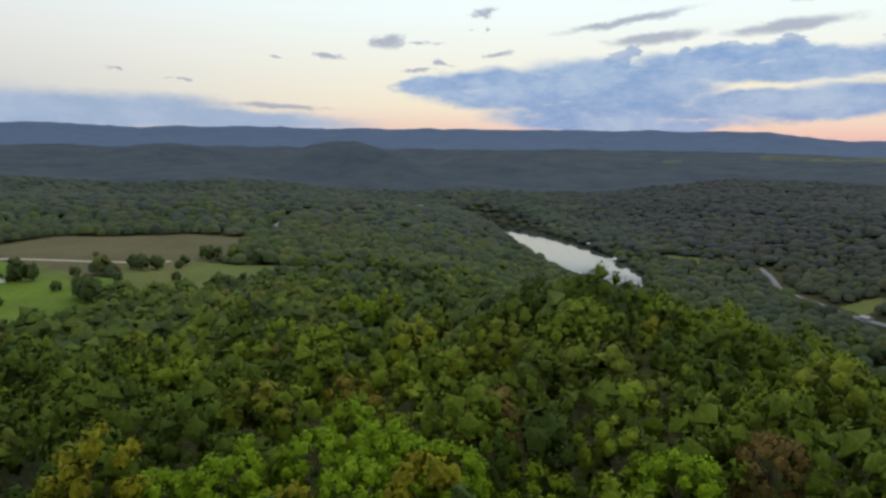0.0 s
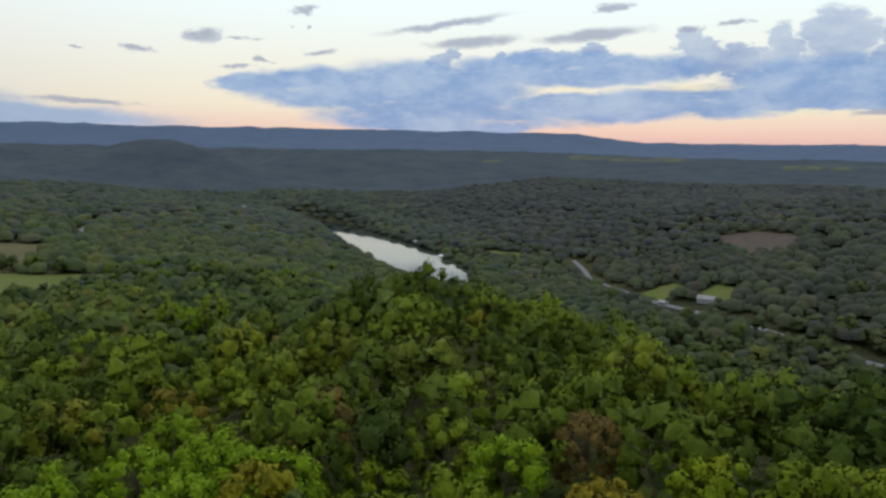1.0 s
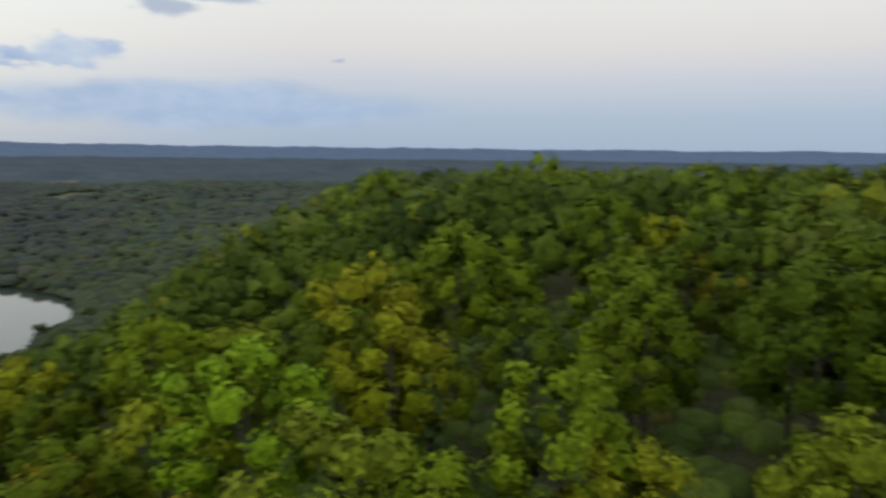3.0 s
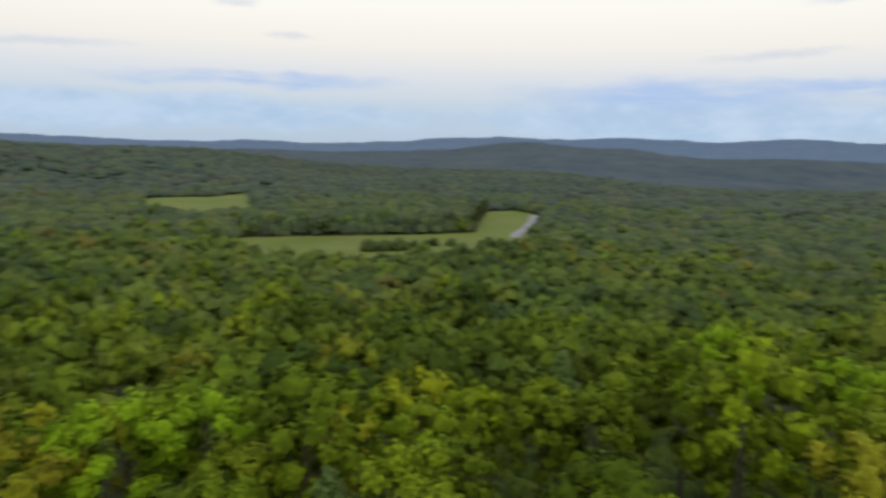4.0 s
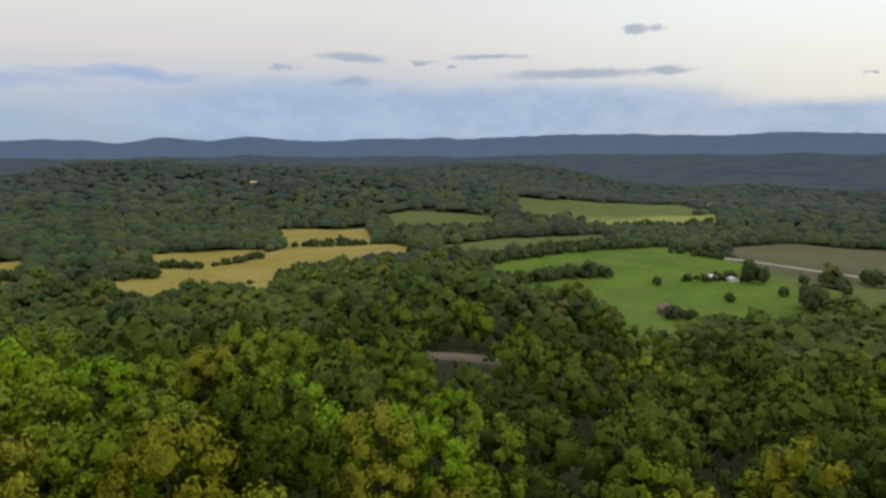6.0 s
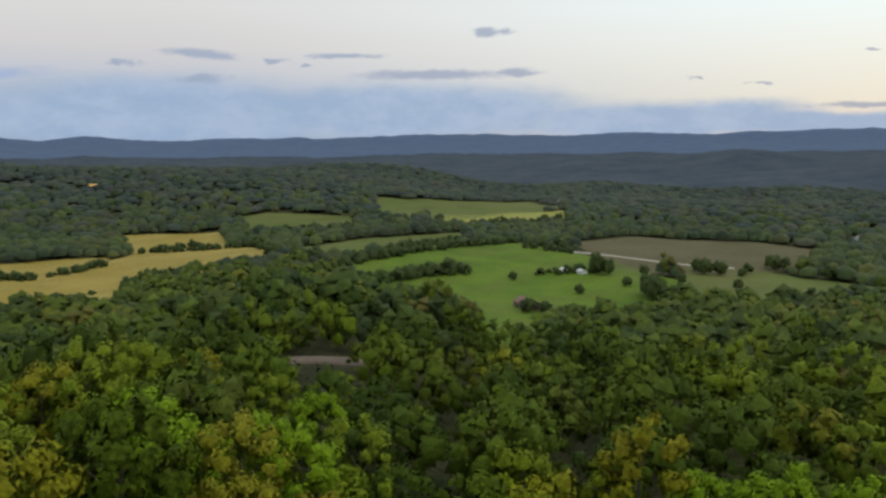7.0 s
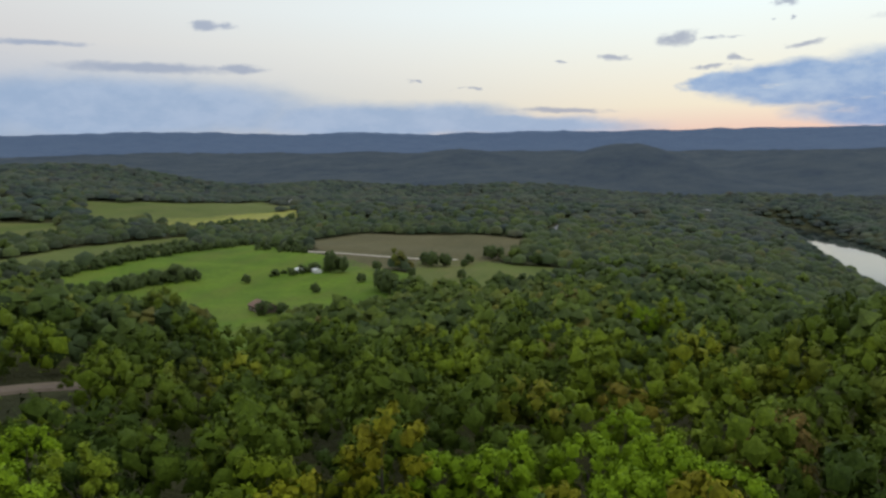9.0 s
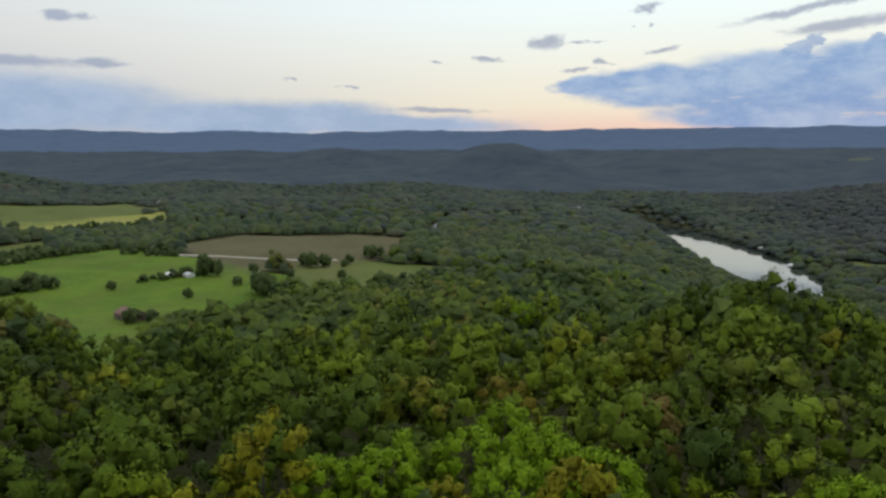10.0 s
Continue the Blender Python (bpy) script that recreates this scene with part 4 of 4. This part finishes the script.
nx, ny = scatter(RNG, 0.0, NEAR, 10.3)
nz = height(nx, ny)
okay = clear_of(nx, ny)
for sx, sy, _, _ in SPECIALS:
    okay &= np.hypot(nx - sx, ny - sy) > 6.5
for x, y, z in zip(nx[okay], ny[okay], nz[okay]):
    k = int(RNG.integers(0, len(CROWNS)))
    cedar = RNG.random() < 0.05
    tree = thing("tree", pose(x, y, z - RNG.uniform(0.2, 3.6), 0, 0, RNG.uniform(0, 360)), "dark narrow cedar among the hardwoods" if cedar else LABELS[k], "tree", "trees on the crest")
    f = RNG.uniform(0.8, 1.3)
    tree.scale = (f, f, f * RNG.uniform(0.92, 1.12))
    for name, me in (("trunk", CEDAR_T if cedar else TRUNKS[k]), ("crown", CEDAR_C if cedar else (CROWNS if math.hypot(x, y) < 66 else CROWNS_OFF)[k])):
        o = new(name, me)
        o.parent = tree

SPECIAL_CROWNS = {}
for n, (x, y, f, kind) in enumerate(SPECIALS):
    material, label = KIND[kind]
    z = float(height(np.array([x]), np.array([y]))[0])
    tree = thing("tree", pose(x, y, z - 0.3, 0, 0, n * 77), label, "tree", "trees on the crest")
    tree.scale = (f, f, f)
    k = n % len(KINDS)
    key = (kind, n % 3)
    crown = None if key in SPECIAL_CROWNS else near_crown(71, 3.0, 6.0, 4.5, 30, 100, 0.17, 0.75) if kind == "cedar" else blob_tree(900 + n, 14, 5.2, 5.6, 4.0) if kind == "dark" else near_crown(900 + n, 4.9, 5.0, 7.5, 16 if kind == "dying" else 27, 112, 0.19)
    if crown is not None:
        SPECIAL_CROWNS[key] = leafy(crown, material)
    for name, me in (("trunk", CEDAR_T if kind == "cedar" else TRUNKS[k]), ("crown", SPECIAL_CROWNS[key])):
        o = new(name, me)
        o.parent = tree


# bushes under the trees of the crest
bx, by = scatter(RNG, 0.0, NEAR + 25, 3.4)
okay = clear_of(bx, by) & (RNG.random(len(bx)) < 0.8)
bx, by = bx[okay], by[okay]
low = RNG.uniform(0.6, 1.5, len(bx))
wood("undergrowth", [dome_tree(640 + k, 1.9, 1.7, -0.2) for k in range(5)], bx, by, height(bx, by), low, low, RNG, LEAF_VALLEY, "low green bushes between the trunks of the crest")


# the wood farther off, coarser with distance, with more haze painted into its leaves
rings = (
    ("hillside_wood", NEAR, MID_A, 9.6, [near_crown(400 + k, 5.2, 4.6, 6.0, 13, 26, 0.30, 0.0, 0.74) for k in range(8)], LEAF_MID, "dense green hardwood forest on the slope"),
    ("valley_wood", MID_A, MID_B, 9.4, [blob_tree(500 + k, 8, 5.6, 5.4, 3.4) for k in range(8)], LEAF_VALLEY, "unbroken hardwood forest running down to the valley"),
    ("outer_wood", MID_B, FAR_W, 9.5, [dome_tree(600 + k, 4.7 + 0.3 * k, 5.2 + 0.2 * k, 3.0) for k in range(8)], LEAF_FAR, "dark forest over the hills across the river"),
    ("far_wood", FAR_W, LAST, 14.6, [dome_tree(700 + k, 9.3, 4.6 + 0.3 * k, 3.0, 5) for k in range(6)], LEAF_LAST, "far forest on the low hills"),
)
for name, r0, r1, spacing, variants, material, label in rings:
    # neighbouring woods run into each other over a broad uneven border
    x, y = scatter(RNG, max(NEAR, r0 * 0.65), min(LAST, r1 * 1.5), spacing)
    blur = np.hypot(x, y) * np.exp(RNG.normal(0, 0.13, len(x)))
    mixed = (blur >= r0) & (blur < r1)
    if r0 == NEAR:
        mixed = blur < r1
    if r1 == LAST:
        mixed = blur >= r0
    x, y = x[mixed], y[mixed]
    okay = clear_of(x, y)
    for sx, sy, _, _ in SPECIALS:
        okay &= np.hypot(x - sx, y - sy) > 6.5
    x, y = x[okay], y[okay]
    size = RNG.uniform(0.68, 1.38, len(x))
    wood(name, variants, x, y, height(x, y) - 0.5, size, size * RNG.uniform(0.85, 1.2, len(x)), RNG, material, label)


# ---- farm buildings and houses ----
def gable(w, d, rise, over, thick, z):
    """A pitched roof of two slabs with eaves."""
    bm = bmesh.new()
    for s in (-1, 1):
        lo, hi = s * (w / 2 + over), 0.0
        drop = rise * over / (w / 2)
        pts = [(lo, -(d / 2 + over), z - drop), (hi, -(d / 2 + over), z + rise), (hi, d / 2 + over, z + rise), (lo, d / 2 + over, z - drop)]
        bot = [bm.verts.new(p) for p in pts]
        top = [bm.verts.new((p[0], p[1], p[2] + thick)) for p in pts]
        bm.faces.new(top), bm.faces.new(bot[::-1])
        for k in range(4):
            bm.faces.new((bot[k], bot[(k + 1) % 4], top[(k + 1) % 4], top[k]))
    bmesh.ops.recalc_face_normals(bm, faces=bm.faces)
    return bm


def wall_block(w, d, h, rise):
    bm = bmesh.new()
    base = [bm.verts.new(p) for p in ((-w / 2, -d / 2, -1), (w / 2, -d / 2, -1), (w / 2, d / 2, -1), (-w / 2, d / 2, -1))]
    top = [bm.verts.new((v.co.x, v.co.y, h)) for v in base]
    r0, r1 = bm.verts.new((0, -d / 2, h + rise)), bm.verts.new((0, d / 2, h + rise))
    bm.faces.new(base[::-1])
    bm.faces.new((base[0], base[1], top[1], r0, top[0]))
    bm.faces.new((base[1], base[2], top[2], top[1]))
    bm.faces.new((base[2], base[3], top[3], r1, top[2]))
    bm.faces.new((base[3], base[0], top[0], top[3]))
    bm.faces.new((top[1], top[2], r1, r0))
    bm.faces.new((top[3], top[0], r0, r1))
    return bm


def house(name, x, y, turn, w, d, h, rise, walls, roof, label, category, openings=3):
    z = float(height(np.array([x]), np.array([y]))[0])
    ob = thing(name, pose(x, y, z + 0.3, 0, 0, turn), label, category)
    part("wall", wall_block(w, d, h, rise), walls, ob)
    part("roof", gable(w, d, rise, 0.5, 0.18, h + 0.02), roof, ob)
    for k in range(openings):
        at = -d / 2 + d * (k + 0.5) / openings
        for s in (-1, 1):
            if k == openings // 2 and s == 1:
                part("door", box(0.12, 1.1 if category == "house" else 3.0, 2.1 if category == "house" else 2.9, (s * (w / 2 + 0.03), at, 1.05 if category == "house" else 1.4)), PLANK, ob)
            else:
                win = part("window", box(0.10, 1.3, 1.2, (s * (w / 2 + 0.03), at, 1.6)), WHITE, ob)
                part("pane", box(0.06, 1.1, 1.0, (s * (w / 2 + 0.07), at, 1.6)), GLASS, win)
    return ob


house("barn", -247, 338, 60, 11, 17, 3.6, 2.6, PLANK, RUST, "weathered barn with a rusty brown roof", "barn")
house("shed", -296, 472, 60, 6, 12, 2.2, 1.0, WHITE, WHITE, "low white farm shed under trees", "shed")
house("shed", -306, 466, 62, 5, 7, 2.4, 1.2, WHITE, WHITE, "small white outbuilding in the pasture", "shed", 1)
house("house", -64, 690, 30, 8, 12, 3.2, 2.2, WHITE, TIN, "white house half hidden in the wood", "house")
house("house", 375, 553, 40, 9, 14, 3.2, 2.4, DULL, TIN, "pale house by the valley road", "house")
house("shed", 352, 585, 15, 6, 8, 2.8, 1.5, DULL, TIN, "small grey shed by the valley road", "shed", 1)
house("house", 404, 295, 35, 8, 12, 3.0, 2.0, DULL, TIN, "pale riverside house among trees", "house")
house("house", 388, 323, 60, 8, 11, 3.0, 2.0, DULL, TIN, "grey-roofed riverside house among trees", "house")
house("house", 420, 262, 20, 7, 10, 3.0, 2.0, DULL, TIN, "small grey-roofed cabin by the river", "house")
house("house", 730, 129, 0, 8, 12, 3.0, 2.0, WHITE, TIN, "white house on the river bank", "house")
house("house", -693, 1363, 10, 14, 24, 5, 3.5, WHITE, TIN, "far white farmhouse among trees", "house")
house("house", -711, 1073, 60, 12, 20, 4, 3, WHITE, TIN, "far farmhouse at the end of the meadow", "house")
house("house", -51, 1502, 70, 12, 20, 4, 3, WHITE, TIN, "far white house by the river", "house")
house("shed", -1121, 438, 10, 7, 12, 4, 2, ORANGE, ORANGE, "small shed coloured orange for a light on the wooded hill", "shed", 1)


# ---- trees standing free in the pastures, and hedgerows ----
def free_tree(x, y, f, tall, seed, label):
    z = float(height(np.array([x]), np.array([y]))[0])
    tree = thing("tree", pose(x, y, z - 0.1, 0, 0, seed * 50), label, "tree", "trees in the pasture")
    tree.scale = (f, f, f * tall)
    for name, me in (("trunk", FREE_T), ("crown", FREE_C[seed % 3])):
        o = new(name, me)
        o.parent = tree


FREE_C = [leafy(blob_tree(950 + k, 12, 5.0, 5.6, 1.4), LEAF_DARK) for k in range(3)]
FREE_T = tri_mesh("trunk", *near_trunk(960, 8.5, 0.3, 4, 2.5, 3.0), BARK)
for n, (x, y, f, tall) in enumerate(((-320, 419, 0.75, 1.0), (-258, 502, 0.9, 1.0), (-243, 448, 0.8, 1.0), (-236, 460, 0.7, 1.0), (-285, 476, 1.3, 1.4), (-277, 480, 1.2, 1.2), (-298, 474, 1.0, 0.8),
                                     (-232, 553, 1.4, 1.0), (-224, 562, 1.3, 1.0), (-241, 560, 1.2, 1.0), (-212, 587, 1.0, 1.0), (-210, 570, 0.8, 1.0), (-205, 624, 1.5, 0.9), (-198, 630, 1.3, 0.9),
                                     (-256, 408, 0.7, 1.1), (-305, 455, 0.6, 1.0), (-214, 424, 1.4, 1.2), (-206, 418, 1.5, 1.2), (-219, 432, 1.1, 1.2), (-222, 488, 0.8, 1.0), (-190, 510, 0.8, 1.0))):
    free_tree(x, y, f, tall, n, "single round dark tree in the open pasture")
for n, (x, y, f) in enumerate(((-239, 327, 0.95), (-232, 334, 0.8))):
    free_tree(x, y, f, 1.0, n + 3, "dark round tree close beside the barn")
# hedges: rows of bushes along the field edges
HEDGES = (((-383, 346), (-358, 402), 1.3), ((-453, 368), (-452, 455), 1.1), ((-452, 455), (-441, 581), 1.0), ((-400, 550), (-353, 542), 0.8),
          ((-316, 452), (-287, 481), 0.8), ((-600, 43), (-566, 91), 1.5), ((-566, 91), (-564, 140), 1.4), ((-600, 154), (-581, 182), 1.1),
          ((-593, 198), (-606, 245), 1.0), ((-492, 205), (-529, 261), 1.2), ((-675, 320), (-665, 358), 0.9), ((-727, 433), (-579, 376), 1.4),
          ((-532, 352), (-490, 364), 1.3), ((-490, 364), (-462, 384), 1.2), ((-467, 388), (-479, 608), 1.1), ((-714, 448), (-651, 539), 1.2),
          ((-640, 531), (-594, 663), 1.2), ((-589, 657), (-536, 811), 1.2), ((-388, 348), (-365, 409), 1.2), ((-418, 573), (-364, 554), 0.8),
          ((-407, -312), (-438, -284), 1.2), ((-462, -290), (-476, -278), 1.0), ((-668, 300), (-603, 388), 0.9))
BUSH = [blob_tree(970 + k, 8, 4.0, 4.6, 0.0) for k in range(5)]
for (x0, y0), (x1, y1), f in HEDGES:
    n = int(math.hypot(x1 - x0, y1 - y0) / 4.5) + 1
    t = np.linspace(0, 1, n)
    x, y = x0 + (x1 - x0) * t + RNG.normal(0, 2.2, n), y0 + (y1 - y0) * t + RNG.normal(0, 2.2, n)
    s = f * RNG.uniform(0.7, 1.35, n)
    tagged(wood("hedgerow", BUSH, x, y, height(x, y) - 0.6, s, s, RNG, LEAF_DARK, "dark overgrown hedgerow between fields"), category="hedge")


DOCKS = ((211, 1346, 20), (229, 1276, 30), (239, 1161, 35), (242, 993, 30), (934, 138, 60))
PINES = ((-422, -447), (-467, -407), (-516, -365), (-567, -310), (-767, -404))


# ---- boat docks on the river ----
def boat_dock(x, y, turn, label):
    ob = thing("boat_dock", pose(x, y, 0.0, 0, 0, turn), label, "dock", "docks on the river")
    part("deck", box(9, 6, 0.35, (0, 0, 0.35), bevel=0.05), PLANK, ob)
    part("roof", gable(9, 6, 0.9, 0.4, 0.12, 3.0), WHITE, ob, "pale metal roof")
    for sx in (-4, 4):
        for sy in (-2.6, 2.6):
            part("post", box(0.18, 0.18, 2.6, (sx, sy, 1.75)), PLANK, ob)


for x, y, turn in DOCKS:
    boat_dock(x, y, turn, "small roofed boat dock at the river bank")


# ---- pines along the clearing ----
PINE_C = [leafy(near_crown(980 + k, 2.6, 4.6, 9.5, 14, 26, 0.36, 0.5, 0.7), LEAF_DARK) for k in range(3)]
PINE_T = tri_mesh("trunk", *near_trunk(985, 17, 0.3, 4, 1.6, 9.0), BARK)
for (x0, y0), (x1, y1) in zip(PINES, PINES[1:]):
    count = int(math.hypot(x1 - x0, y1 - y0) / 6.5)
    for k in range(count):
        x, y = x0 + (x1 - x0) * k / count + RNG.normal(0, 1.5), y0 + (y1 - y0) * k / count + RNG.normal(0, 1.5)
        z = float(height(np.array([x]), np.array([y]))[0])
        f = RNG.uniform(0.8, 1.15)
        tree = thing("pine_tree", pose(x, y, z - 0.2, 0, 0, RNG.uniform(0, 360)), "tall dark pine with a bare trunk at the clearing", "pine", "pines along the clearing")
        tree.scale = (f, f, f)
        for name, me in (("trunk", PINE_T), ("crown", PINE_C[k % 3])):
            o = new(name, me)
            o.parent = tree
